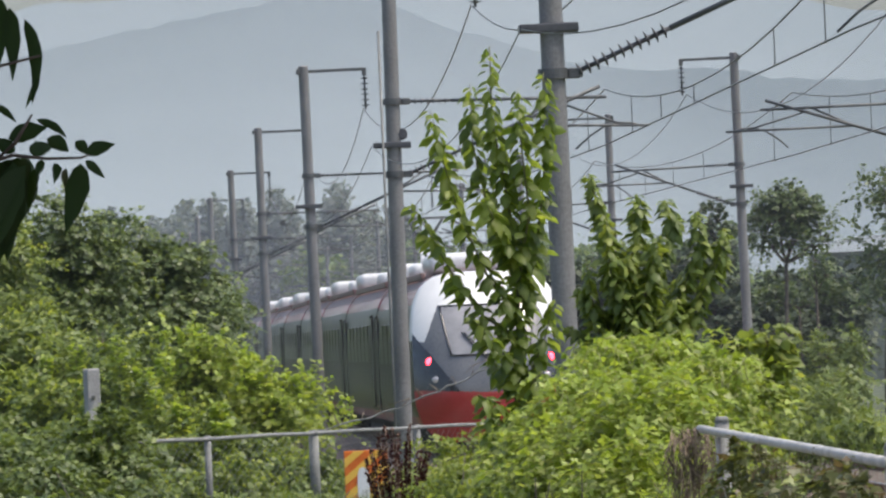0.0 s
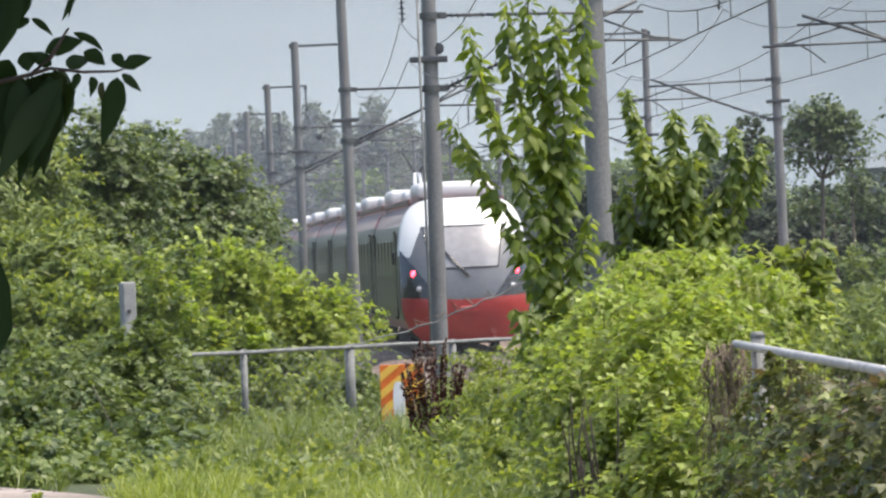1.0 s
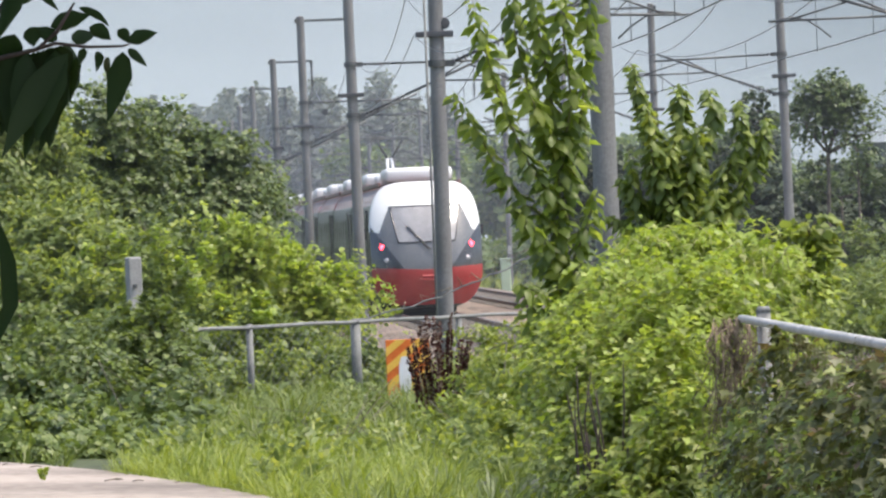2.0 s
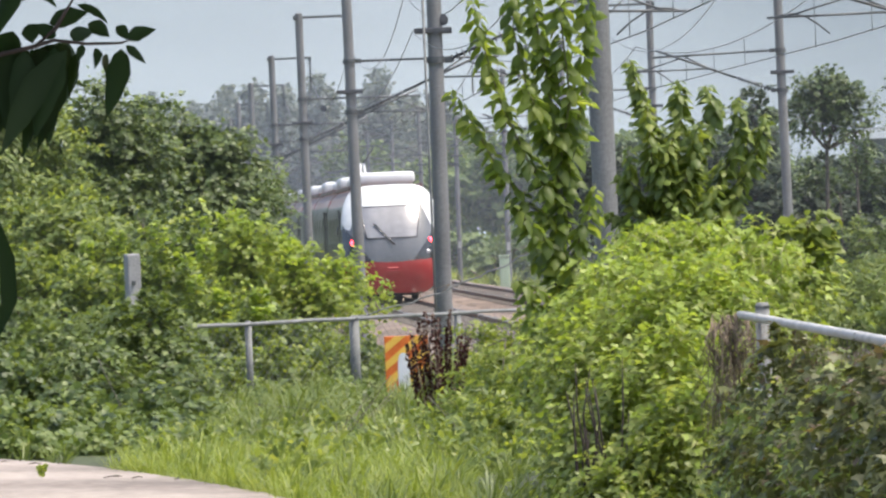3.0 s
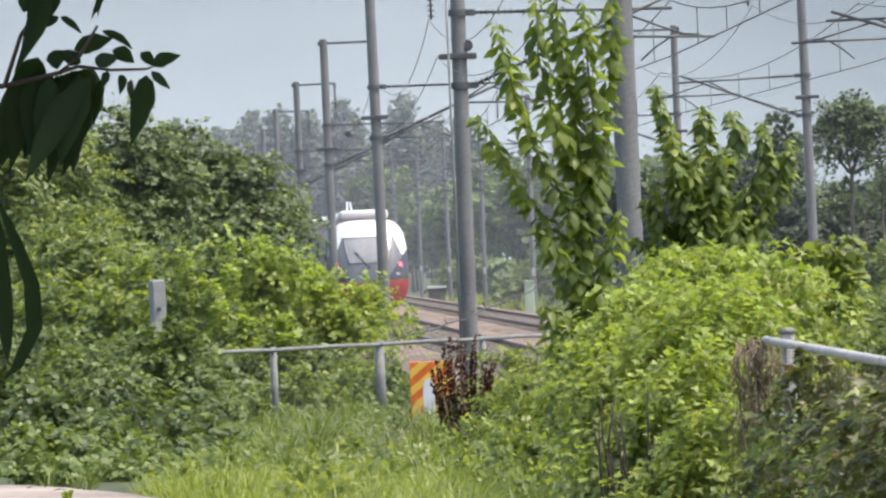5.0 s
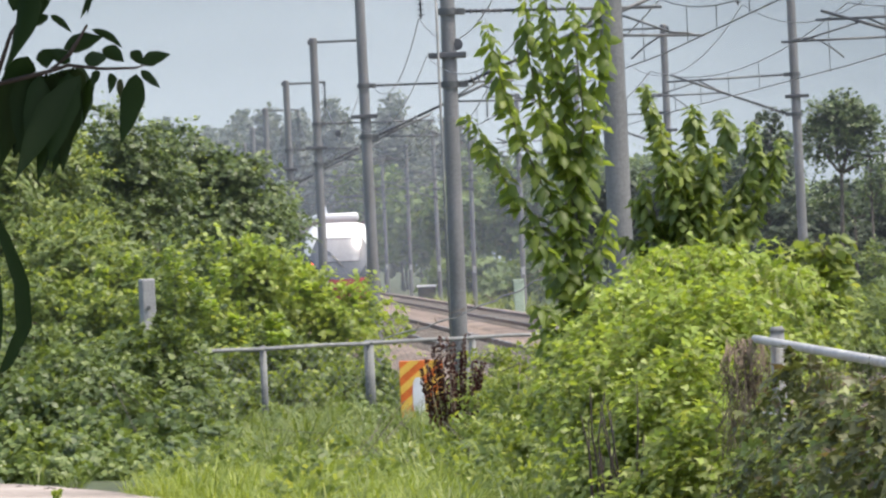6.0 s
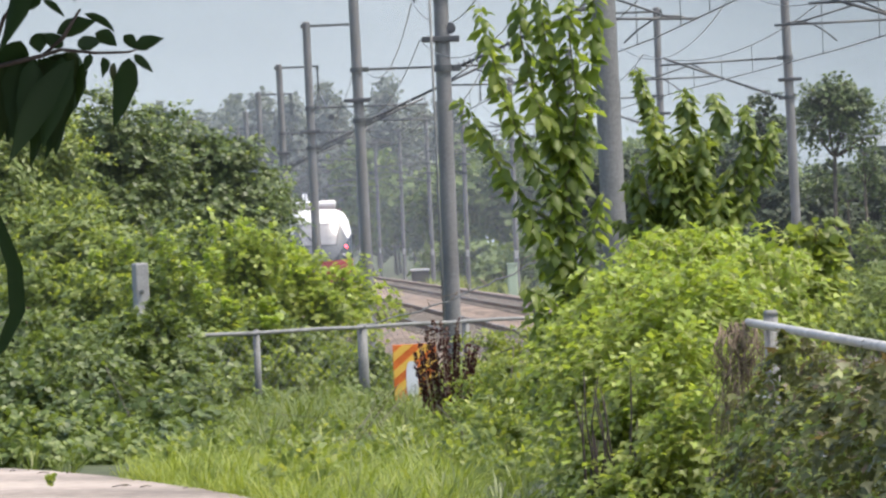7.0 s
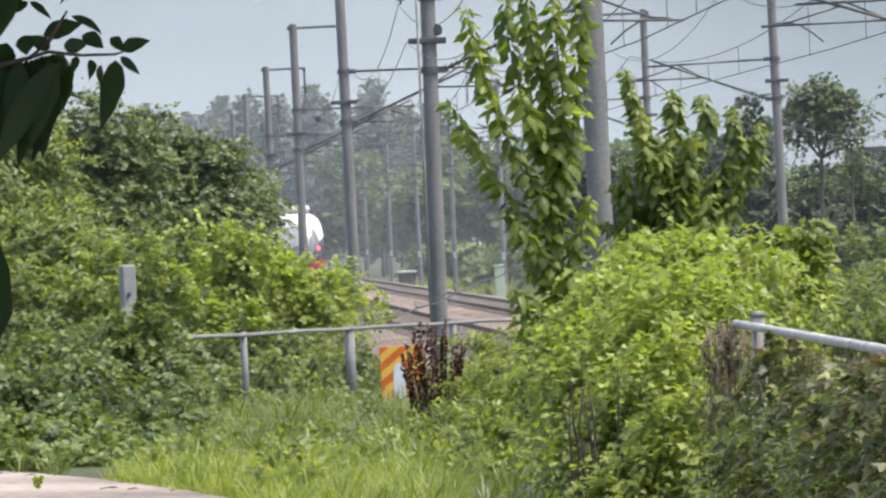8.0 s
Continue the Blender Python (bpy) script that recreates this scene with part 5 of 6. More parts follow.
shooted_tree("leafy_shrub", "broad light-green shrub with drooping leaves", on_ground(1.65, 52.0), [
    [on_ground(1.65, 52.0), (1.669, 52.00, 1.215), (1.615, 52.00, 1.883), (1.518, 52.00, 2.512), (1.411, 52.00, 2.933)],
    [(1.648, 52.00, 1.674), (1.711, 52.00, 2.171), (1.769, 52.00, 2.543), (1.758, 52.00, 2.772)],
    [(1.648, 52.00, 1.674), (1.877, 52.00, 2.164), (2.018, 52.00, 2.532), (1.964, 52.00, 2.722)],
    [(1.686, 52.00, 1.589), (2.036, 52.00, 1.990), (2.219, 52.00, 2.357), (2.189, 52.00, 2.629)],
    [(1.684, 52.00, 1.547), (2.114, 52.00, 1.862), (2.338, 52.00, 2.227), (2.392, 52.00, 2.495)],
    [(1.642, 52.00, 1.549), (1.449, 52.00, 1.891), (1.292, 52.00, 2.106)],
    [(1.639, 52.00, 1.466), (1.359, 52.00, 1.728), (1.196, 52.00, 1.819)],
    [(1.680, 52.00, 1.464), (1.980, 52.00, 1.659), (2.199, 52.00, 1.900)],
    [(1.650, 51.80, 1.881), (1.539, 51.80, 2.176), (1.517, 51.80, 2.633)],
    [(1.688, 51.80, 1.796), (1.827, 51.80, 2.122), (1.883, 51.80, 2.452)],
    [(1.739, 52.20, 1.712), (1.959, 52.20, 1.953), (2.095, 52.20, 2.198)],
    [(1.670, 51.80, 1.382), (1.429, 51.80, 1.559), (1.269, 51.80, 1.690)],
    [(1.722, 51.80, 1.629), (1.616, 51.80, 2.048), (1.691, 51.80, 2.335)],
    [(1.757, 51.70, 1.545), (1.890, 51.70, 1.746), (2.004, 51.70, 1.989)],
    [(1.70, 51.90, 1.50), (1.80, 51.90, 1.95), (1.86, 51.90, 2.30)],
    [(1.70, 52.10, 1.50), (1.95, 52.10, 1.80), (2.12, 52.10, 2.12)],
    [(1.66, 52.10, 1.45), (1.56, 52.10, 1.90), (1.60, 52.10, 2.40)],
    [(1.66, 51.90, 1.40), (1.44, 51.90, 1.62), (1.36, 51.90, 2.30)]], 0.135, G_BRIGHT, 72, 0.018, "shrub", width=0.8)

# rosetted shoots that stand above the young shrubs
SHOOTS = ((-4.051, 100.00, 2.077), (-3.703, 100.00, 1.613), (-3.523, 99.00, 1.275), (-3.209, 104.00, 2.198), (-3.082, 104.00, 2.076), (-2.609, 98.00, 1.068), (-2.389, 105.00, 1.678), (-1.703, 106.00, 1.392), (-2.539, 97.00, 0.824), (-2.036, 105.00, 1.083),
          (-4.450, 102.00, 1.535), (-5.179, 112.00, 2.007), (-3.460, 102.00, 1.778), (-1.510, 107.00, 1.260), (-3.910, 101.00, 1.798), (-2.946, 104.00, 1.754), (-5.679, 112.00, 1.867), (-6.311, 114.00, 2.259), (-2.230, 105.00, 1.469), (-3.191, 99.00, 1.055))
for k, tip in enumerate(SHOOTS):
    tip = Vector(tip)
    foot = Vector(on_ground(tip.x + 0.12 * math.sin(k * 2.7), tip.y + 0.2))
    t = thing("young_shoot", foot, "upright shoot with a pale rosette of leaves", "shrub", "shoots above the shrubs")
    stem = [Vector((0, 0, -0.05)), (tip - foot) * 0.5 + Vector((0.04 * math.sin(k), 0, 0)), tip - foot]
    tubes("stem", [(stem, [0.012, 0.009, 0.004])], M_TWIG, t)
    rs = np.random.default_rng(300 + k)
    n = 150
    f = rs.uniform(0.45, 1.0, n) ** 0.6
    ring = rs.uniform(0, 6.28, n)
    out = np.stack([np.cos(ring), np.sin(ring), np.zeros(n)], 1)
    pts = np.array([tuple(stem[1].lerp(stem[2], max(0, 2 * v - 1)) if v > 0.5 else stem[0].lerp(stem[1], 2 * v)) for v in f])
    new_growth = f > 0.86
    for sel, m, nm in ((new_growth, G_TIP, "rosette"), (~new_growth, G_LIGHT, "leaves")):
        c = int(sel.sum())
        leaves(nm, OVAL, pts[sel] + out[sel] * (0.02 + 0.07 * rs.random((c, 1))), out[sel] + np.array((0, 0, 0.25)) + rs.normal(size=(c, 3)) * 0.3,
               out[sel] * -0.2 + np.array((0, 0, 1.0)) + rs.normal(size=(c, 3)) * 0.3, rs.uniform(0.07, 0.12, c), m, t)

# dark bare stems where the mound thins towards the ground
stem_at = on_ground(0.839, 43.2)
bare = thing("bare_vine_stems", stem_at, "dark bare stems holding up the vine mound", "vine")
rb = np.random.default_rng(29)
for k in range(14):
    x = rb.uniform(-0.13, 0.13)
    lean = rb.normal() * 0.05
    top = rb.uniform(0.55, 1.0)
    y = -1.0 + rb.normal() * 0.1
    pts = [(x, y, -0.05), (x + lean * 0.4 + rb.normal() * 0.02, y, top * 0.35), (x + lean * 0.7 + rb.normal() * 0.025, y, top * 0.7), (x + lean, y, top)]
    tubes("stem", [(pts, [0.01, 0.008, 0.006, 0.003])], M_PEACHBARK, bare, "", 5)

# loose tendrils arching out of the vine mound
mound_top = thing("vine_tendrils", on_ground(1.25, 45.2), "pale arching vine tendrils over the mound", "vine")
mt = Vector(on_ground(1.25, 45.2))
rt = np.random.default_rng(77)
for k in range(46):
    a = Vector((1.512, 44.60, 1.495)) + Vector((rt.uniform(-0.5, 0.75), rt.uniform(-0.25, 0.2), rt.uniform(-0.5, 0.1)))
    w = rt.uniform(-0.28, 0.28)
    pts = [a - mt, a - mt + Vector((w * 0.4, -0.04, 0.1 + 0.06 * rt.random())), a - mt + Vector((w * 0.8, -0.08, 0.09)), a - mt + Vector((w, -0.1, -0.02 - 0.12 * rt.random()))]
    tubes("tendril", [(pts, [0.004, 0.0035, 0.003, 0.0015])], M_TENDRIL, mound_top, "", 4)

# grass verge
def grass(name, label, n, x0, x1, d0, d1, low, high, seed, keep, material=None, per=26, loose=0.05, arch=0.45, wide=0.8):
    """Grass in tufts: blades leave each tuft outwards and arch over."""
    r = np.random.default_rng(seed)
    m = n // per
    cx, cd = r.uniform(x0, x1, m * 4), r.uniform(d0, d1, m * 4)
    ok = np.array([keep(a, b) for a, b in zip(cx, cd)])
    cx, cd = cx[ok][:m], cd[ok][:m]
    foot = np.array([on_ground(a, b) for a, b in zip(cx, cd)])
    tall = 1 + 0.8 * np.array([noise.noise(Vector((a * 2.2, b * 0.8, seed))) for a, b in zip(cx, cd)]) + 0.22 * r.normal(size=len(cx))
    which = np.repeat(np.arange(len(cx)), per)
    k = len(which)
    ring = r.uniform(0, 6.28, k)
    out = np.stack([np.cos(ring), np.sin(ring), np.zeros(k)], 1)
    at = foot[which] + out * (np.abs(r.normal(size=(k, 1))) * loose)
    way = out * (arch * np.abs(r.normal(size=(k, 1)))) + np.array((0.08, 0, 1.0)) + r.normal(size=(k, 3)) * 0.1
    up = out * -1.0 + np.array((0, -0.15, 0.4)) + r.normal(size=(k, 3)) * 0.3
    size = r.uniform(low, high, k) * np.clip(tall, 0.35, 2.2)[which]
    leaves(name, BLADE, at, way, up, size, material or G_GRASS, None, label, "stuff", wide)


def road_edge(d):
    return np.interp(d, (43.2, 46.6, 50.6, 55.9, 59.0, 60.2, 63.2), (-0.81, -1.16, -1.78, -2.73, -3.49, -3.85, -30.0))


grass("grass_verge", "bright uncut grass along the lane", 64000, -2.65, 0.3, 44, 79, 0.06, 0.22, 81, lambda x, d: road_edge(d) < x < 0.05 - 0.5 * (d > 62) and noise.noise(Vector((x * 2.6, d * 0.5, 4))) > -0.3 + 0.4 * (d > 68) + 0.15 * (x < -2.75), per=18, loose=0.06, arch=0.6, wide=0.75)
grass("tall_grass", "tall arching grass in front of the fence", 30000, -2.3, -0.1, 61, 87, 0.14, 0.44, 82, lambda x, d: noise.noise(Vector((x * 1.9, d * 0.45, 0))) > -0.08 + 0.35 * (d < 70) and x > road_edge(d) + 0.3, G_TALL, 24, 0.07, 0.6, 0.5)
grass("side_grass", "rough grass under the weeds", 20000, -7.0, 2.2, 40, 92, 0.08, 0.26, 86, lambda x, d: (x > -0.5 or d > 78 or x < road_edge(d) + 0.5) and x > road_edge(d) + 0.02, G_TALL)
bush("weed_patch", "small leafy weeds among the grass", "weeds", on_ground(-1.2, 78.0),
     [(-2.087, 80.00, -0.028, 0.256, 0.60, 0.090), (-1.237, 79.00, 0.021, 0.253, 0.60, 0.101), (-1.484, 72.00, -0.074, 0.288, 0.60, 0.069), (-2.108, 66.00, -0.105, 0.264, 0.50, 0.053), (-0.849, 72.00, -0.044, 0.230, 0.50, 0.092), (-1.612, 63.00, -0.091, 0.252, 0.50, 0.050), (-0.994, 62.00, -0.138, 0.298, 0.50, 0.060), (-2.559, 64.00, -0.105, 0.256, 0.50, 0.051), (-2.791, 78.00, -0.139, 0.250, 0.50, 0.075)],
     OVAL, 0.05, 300, 0.09, G_MID, 68, trunk=0.005, group="weed banks")
grass("track_grass", "green grass and weeds beside the tracks", 18000, -16, 1.5, 100, 330, 0.2, 0.5, 83, lambda x, d: track_x(d) - 9 < x < track_x(d) - 2.9)
grass("far_track_grass", "pale green weeds along the far side of the tracks", 20000, -8, 16, 150, 420, 0.3, 0.8, 84, lambda x, d: track_x(d) + 7.9 < x < track_x(d) + 16)
grass("meadow_grass", "light grass of the meadow", 16000, 4, 14, 80, 200, 0.3, 0.6, 85, lambda x, d: x > track_x(d) + 9)


def hanging_leaf(i, a, b, w, root, t):
    """A long peach leaf from a to b that bows, folds along its rib and draws out to a point."""
    vs, fs = [], []
    d = b - a
    side = d.cross(Vector((0.35 * math.sin(i * 2.3), 1, 0.2 * math.cos(i * 1.7)))).normalized()
    back = side.cross(d).normalized()
    n = 10
    for k in range(n + 1):
        f = k / n
        curl = math.sin(f * math.pi) * 0.1 * d.length
        sweep = -0.16 * f ** 2.2 * abs(d.z)
        c = a + d * f + Vector((0.5 * math.sin(i * 5.1), 0.4, 0.5)) * curl + Vector((sweep, 0, 0)) - root
        half = w * 0.64 * (math.sin(math.pi * min(1, f ** 0.72)) ** 0.95 * (1 + 0.06 * math.sin(f * 19 + i)) if 0 < f < 1 else 0.01)
        for s in (-1, 0, 1):
            vs.append(tuple(c + side * half * s * 0.94 + back * half * 0.4 * abs(s)))
    for k in range(n):
        for s in (0, 1):
            fs.append((k * 3 + s, k * 3 + s + 1, (k + 1) * 3 + s + 1, (k + 1) * 3 + s))
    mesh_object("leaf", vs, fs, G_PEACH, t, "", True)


# broad-leaved weeds scattered through the grass
rw = np.random.default_rng(66)
patches = []
while len(patches) < 46:
    x, d = rw.uniform(-2.5, 0.2), rw.uniform(47, 80)
    if x > road_edge(d) + 0.12:
        patches.append((x, d, ground_height(x, d) + rw.uniform(0.04, 0.12), rw.uniform(0.08, 0.22), rw.uniform(0.15, 0.4), rw.uniform(0.04, 0.12)))
bush("weed_patch", "broad-leaved weeds scattered through the grass", "weeds", on_ground(-1.0, 62.0), patches, LANCE, 0.085, 420, 0.07, G_MID, 70, trunk=0.004, droop=-0.6, group="weed banks", tips=G_VINE, tip_share=0.3, width=1.5, split=20)

# small things on the lane: fallen twigs and a sprout
rl = np.random.default_rng(44)
for k in range(10):
    d = rl.uniform(50, 61)
    x = float(road_edge(d)) - abs(rl.normal()) * 0.5 - 0.05
    a = rl.uniform(0, 3.14)
    l = rl.uniform(0.03, 0.09)
    o = tubes("fallen_twig", [([(-l * math.cos(a), -l * math.sin(a), 0.004), (0, 0, 0.012), (l * math.cos(a + 0.3), l * math.sin(a + 0.3), 0.005)], [0.003, 0.005, 0.003])], M_BARK, None, "", 5)
    o.location = (x, d, ground_height(x, d) + 0.047)
    tagged(o, "dry dark twig fallen on the lane", "twig", "twigs on the lane")
sprout = thing("sprout", (-3.04, 52.0, ground_height(-3.04, 52.0) + 0.045), "small green sprout in a crack of the lane", "weeds")
n = 26
ring = rl.uniform(0, 6.28, n)
out = np.stack([np.cos(ring), np.sin(ring), rl.uniform(0.5, 2.2, n)], 1)
leaves("leaves", OVAL, np.stack([out[:, 0] * 0.015, out[:, 1] * 0.015, rl.uniform(0, 0.08, n)], 1), out, rl.normal(size=(n, 3)) + np.array((0, -0.3, 1.0)), rl.uniform(0.03, 0.06, n), G_LIGHT, sprout)

# a branch of a peach tree near the camera
def peach_tree():
    root = Vector(on_ground(-1.75, 11.2))
    t = thing("peach_tree", root, "peach tree whose branch with long drooping leaves, darkened as in shade, hangs over", "tree")
    tubes("trunk", [([Vector((0, 0, -0.1)), Vector((0.05, 0, 0.8)), Vector((0.02, 0, 1.6)), Vector((-0.1, 0.05, 2.6))], [0.09, 0.075, 0.06, 0.03])], M_BARK, t, "", 12)
    # Unseen crown and boughs overhead, added so that the branch lies in shade.
    at, way, up, rp = clumps([(0.9, -0.1, 3.3, 0.7, 0.8, 0.42), (1.7, 0.1, 3.4, 0.8, 0.8, 0.45), (2.3, 0.0, 3.35, 0.5, 0.7, 0.35), (0.2, 0.2, 3.5, 0.7, 0.8, 0.5)], 260, 0.2, 0.9, 88)
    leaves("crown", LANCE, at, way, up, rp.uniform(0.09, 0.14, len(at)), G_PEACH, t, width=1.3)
    tubes("unseen_bough", [([Vector((-0.05, 0.03, 2.2)), Vector((0.7, 0, 2.9)), Vector((2.2, 0, 3.25))], [0.04, 0.03, 0.008]), ([Vector((-0.08, 0.04, 2.4)), Vector((0.1, 0.2, 3.4))], [0.03, 0.01])], M_BARK, t, "", 7)
    tubes("limb", [([Vector((0.03, 0, 1.5)), Vector((0.4, -0.1, 1.9)), Vector((-0.712, 11.00, 2.005)) - root], [0.04, 0.02, 0.004])], M_PEACHBARK, t, "", 8)
    tubes("twig", [([Vector(p) - root for p in q], r) for q, r in (
        (((-0.712, 11.00, 2.005), (-0.629, 11.00, 2.021), (-0.595, 11.00, 2.030), (-0.544, 11.00, 2.022), (-0.491, 11.00, 2.021), (-0.476, 11.00, 2.025)), [0.004, 0.0035, 0.003, 0.0025, 0.002, 0.001]),
        (((-0.624, 11.00, 2.022), (-0.592, 11.00, 2.048), (-0.563, 11.00, 2.092)), [0.004, 0.004, 0.002]),
        (((-0.712, 11.00, 2.005), (-0.683, 11.00, 2.083), (-0.617, 11.00, 2.168), (-0.546, 11.00, 2.183)), [0.004, 0.0035, 0.003, 0.002]))], M_PEACHBARK, t, "thin brown twig")
    for i, (a, b, w) in enumerate((
            ((-0.491, 11.00, 2.012), (-0.503, 11.00, 1.902), 0.031), ((-0.482, 11.00, 2.028), (-0.433, 11.00, 2.040), 0.019), ((-0.483, 11.00, 2.017), (-0.449, 11.00, 1.987), 0.013), ((-0.602, 11.00, 2.056), (-0.538, 11.00, 2.071), 0.024),
            ((-0.557, 11.00, 2.084), (-0.505, 11.00, 2.052), 0.011), ((-0.641, 11.00, 2.017), (-0.645, 10.95, 1.879), 0.036), ((-0.596, 11.00, 2.019), (-0.607, 10.95, 1.876), 0.044), ((-0.576, 11.00, 2.014), (-0.655, 10.90, 1.853), 0.04),
            ((-0.669, 11.00, 2.018), (-0.658, 11.00, 1.893), 0.038), ((-0.655, 11.00, 2.161), (-0.668, 10.90, 2.023), 0.034), ((-0.626, 11.00, 2.169), (-0.638, 11.00, 2.088), 0.024), ((-0.620, 11.00, 2.109), (-0.583, 11.00, 2.080), 0.01),
            ((-0.623, 11.00, 2.109), (-0.656, 11.00, 2.089), 0.013), ((-0.549, 11.00, 2.148), (-0.566, 11.00, 2.101), 0.009), ((-0.542, 11.00, 2.053), (-0.505, 11.00, 2.031), 0.02), ((-0.498, 11.00, 2.047), (-0.477, 11.00, 2.025), 0.016),
            ((-0.551, 11.00, 2.021), (-0.556, 11.00, 1.993), 0.012), ((-0.560, 11.00, 2.007), (-0.571, 11.10, 1.937), 0.016), ((-0.516, 11.00, 2.005), (-0.510, 11.10, 1.963), 0.01), ((-0.634, 11.00, 2.057), (-0.624, 11.00, 2.026), 0.026),
            ((-0.531, 11.00, 2.015), (-0.529, 11.00, 1.982), 0.013), ((-0.615, 11.00, 2.020), (-0.634, 11.10, 1.915), 0.04), ((-0.658, 11.00, 2.047), (-0.694, 11.05, 1.944), 0.04), ((-0.588, 11.00, 2.026), (-0.578, 11.10, 1.931), 0.034),
            ((-0.678, 11.00, 2.118), (-0.643, 11.00, 2.187), 0.03), ((-0.570, 11.00, 2.034), (-0.533, 11.05, 2.043), 0.02), ((-0.695, 11.00, 2.013), (-0.691, 11.05, 1.873), 0.04), ((-0.592, 11.00, 2.035), (-0.622, 11.00, 2.056), 0.02), ((-0.605, 11.00, 2.278), (-0.603, 11.00, 2.122), 0.03), ((-0.591, 11.00, 2.260), (-0.573, 11.00, 2.144), 0.022),
            ((-0.568, 11.00, 2.241), (-0.541, 11.00, 2.105), 0.018), ((-0.624, 11.00, 2.019), (-0.597, 11.05, 1.882), 0.04), ((-0.650, 11.00, 2.020), (-0.625, 11.08, 1.904), 0.04), ((-0.606, 11.00, 2.023), (-0.572, 11.10, 1.961), 0.03))):
        hanging_leaf(i, Vector(a), Vector(b), w, root, t)
    rh = np.random.default_rng(23)
    more = [((x, 11.0 + rh.uniform(0.02, 0.2), 2.025 + rh.normal() * 0.012), (x + rh.uniform(-0.03, 0.015), 11.05, rh.uniform(1.84, 1.92)), rh.uniform(0.03, 0.045)) for x in np.linspace(-0.7, -0.585, 13)]
    for i, (a, b, w) in enumerate(more):
        hanging_leaf(i + 50, Vector(a), Vector(b), w, root, t)
    for pts, w in ((((-0.733, 11.00, 1.834), (-0.707, 11.00, 1.767), (-0.684, 11.00, 1.695), (-0.683, 11.00, 1.625), (-0.714, 11.00, 1.565), (-0.732, 11.00, 1.550)), 0.026), (((-0.738, 11.00, 1.830), (-0.733, 11.00, 1.742), (-0.728, 11.00, 1.645), (-0.727, 11.00, 1.574)), 0.03)):
        k = [Vector(p) - root for p in pts]
        vs, fs = [], []
        fine = [k[i].lerp(k[i + 1], f) for i in range(len(k) - 1) for f in (0, 0.33, 0.66)] + [k[-1]]
        n = len(fine) - 1
        for i, p in enumerate(fine):
            half = w * 0.5 * max(0.03, math.sin(math.pi * i / n) ** 0.7)
            vs += [(p.x - half, p.y, p.z), (p.x, p.y + half * 0.4, p.z), (p.x + half, p.y, p.z)]
        for i in range(n):
            for e in (0, 1):
                fs.append((i * 3 + e, i * 3 + e + 1, i * 3 + e + 4, i * 3 + e + 3))
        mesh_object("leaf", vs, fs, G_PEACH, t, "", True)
    tubes("twig", [([Vector((0.03, 0, 1.4)), Vector((0.5, -0.1, 1.75)), Vector((-0.736, 11.00, 1.834)) - root], [0.03, 0.012, 0.003])], M_BARK, t)
    return t


peach_tree()


# ---------------------------------------------------------------- left fence: thin posts, a top rail and chain link
def fence_point(f):
    """A place along the fence, on the ground: f runs from 0 to 1."""
    a, b = Vector((-3.438, 87.00, 0.185)), Vector((1.403, 106.00, -0.390))
    p = a.lerp(b, f)
    return p.x, p.y


FENCE_TOP = (Vector((-3.417, 87.00, 0.703)), Vector((1.441, 106.00, 0.531)))


def fence_top(f):
    return FENCE_TOP[0].lerp(FENCE_TOP[1], f)


def build_left_fence():
    x, d = fence_point(0)
    fence = thing("chain_link_fence", on_ground(x, d), "galvanised fence with a pipe top rail and chain link", "fence")
    base = Vector(on_ground(x, d))
    pts = [fence_top(k / 12) - base + Vector((0, 0, 0.006 * math.sin(k * 2.1))) for k in range(13)]
    tubes("top_rail", [(pts, 0.027)], M_GALV, fence, "pale galvanised top rail", 10)
    for f, r in ((0.174, 0.045), (0.439, 0.07), (0.728, 0.05)):
        top = fence_top(f)
        gz = ground_height(top.x, top.y)
        bm = bmesh.new()
        add_tube(bm, (0, 0, gz - 0.15 - base.z), (0, 0, top.z - 0.02 - base.z), r, sides=14)
        add_tube(bm, (0, 0, top.z - 0.02 - base.z), (0, 0, top.z + 0.04 - base.z), r * 1.12, r * 0.8, 14)
        o = part("post", bm, M_GALV, fence, "", True)
        o.location = (top.x - base.x, top.y - base.y + 0.05, 0)
    # chain link: two families of zigzag wires
    paths = []
    for k in range(60):
        for lean in (-1, 1):
            f0 = k / 60
            line = []
            for i in (0, 1):
                f = min(1, max(0, f0 + lean * 0.14 * i))
                top = fence_top(f)
                gz = ground_height(top.x, top.y)
                line.append(Vector((top.x, top.y, top.z + (gz - top.z) * i)) - base)
            paths.append((line, 0.0022))
    tagged(tubes("wire_mesh", paths, M_STEEL, fence, "thin wire chain link", 3), kind="stuff")
    lower = [Vector((fence_top(k / 12).x, fence_top(k / 12).y, ground_height(fence_top(k / 12).x, fence_top(k / 12).y) + 0.08)) - base for k in range(13)]
    tubes("bottom_wire", [(lower, 0.012)], M_GALV, fence)


build_left_fence()

# the thick old post, half buried in vine
post_top = Vector((-3.914, 88.00, 1.638))
post = thing("concrete_post", on_ground(post_top.x, 88.0), "weathered square-edged concrete post among vines", "post")
bm = bmesh.new()
hgt = post_top.z - ground_height(post_top.x, 88.0)
add_box(bm, (0.175, 0.175, hgt + 0.2), (0, 0, hgt / 2 - 0.1), 0.022, pose(0, 0, 0, 0, 0, 20))
part("shaft", bm, M_CONCRETE, post)
bm = bmesh.new()
add_box(bm, (0.05, 0.03, 0.05), (0.02, -0.108, hgt - 0.36), 0.01)
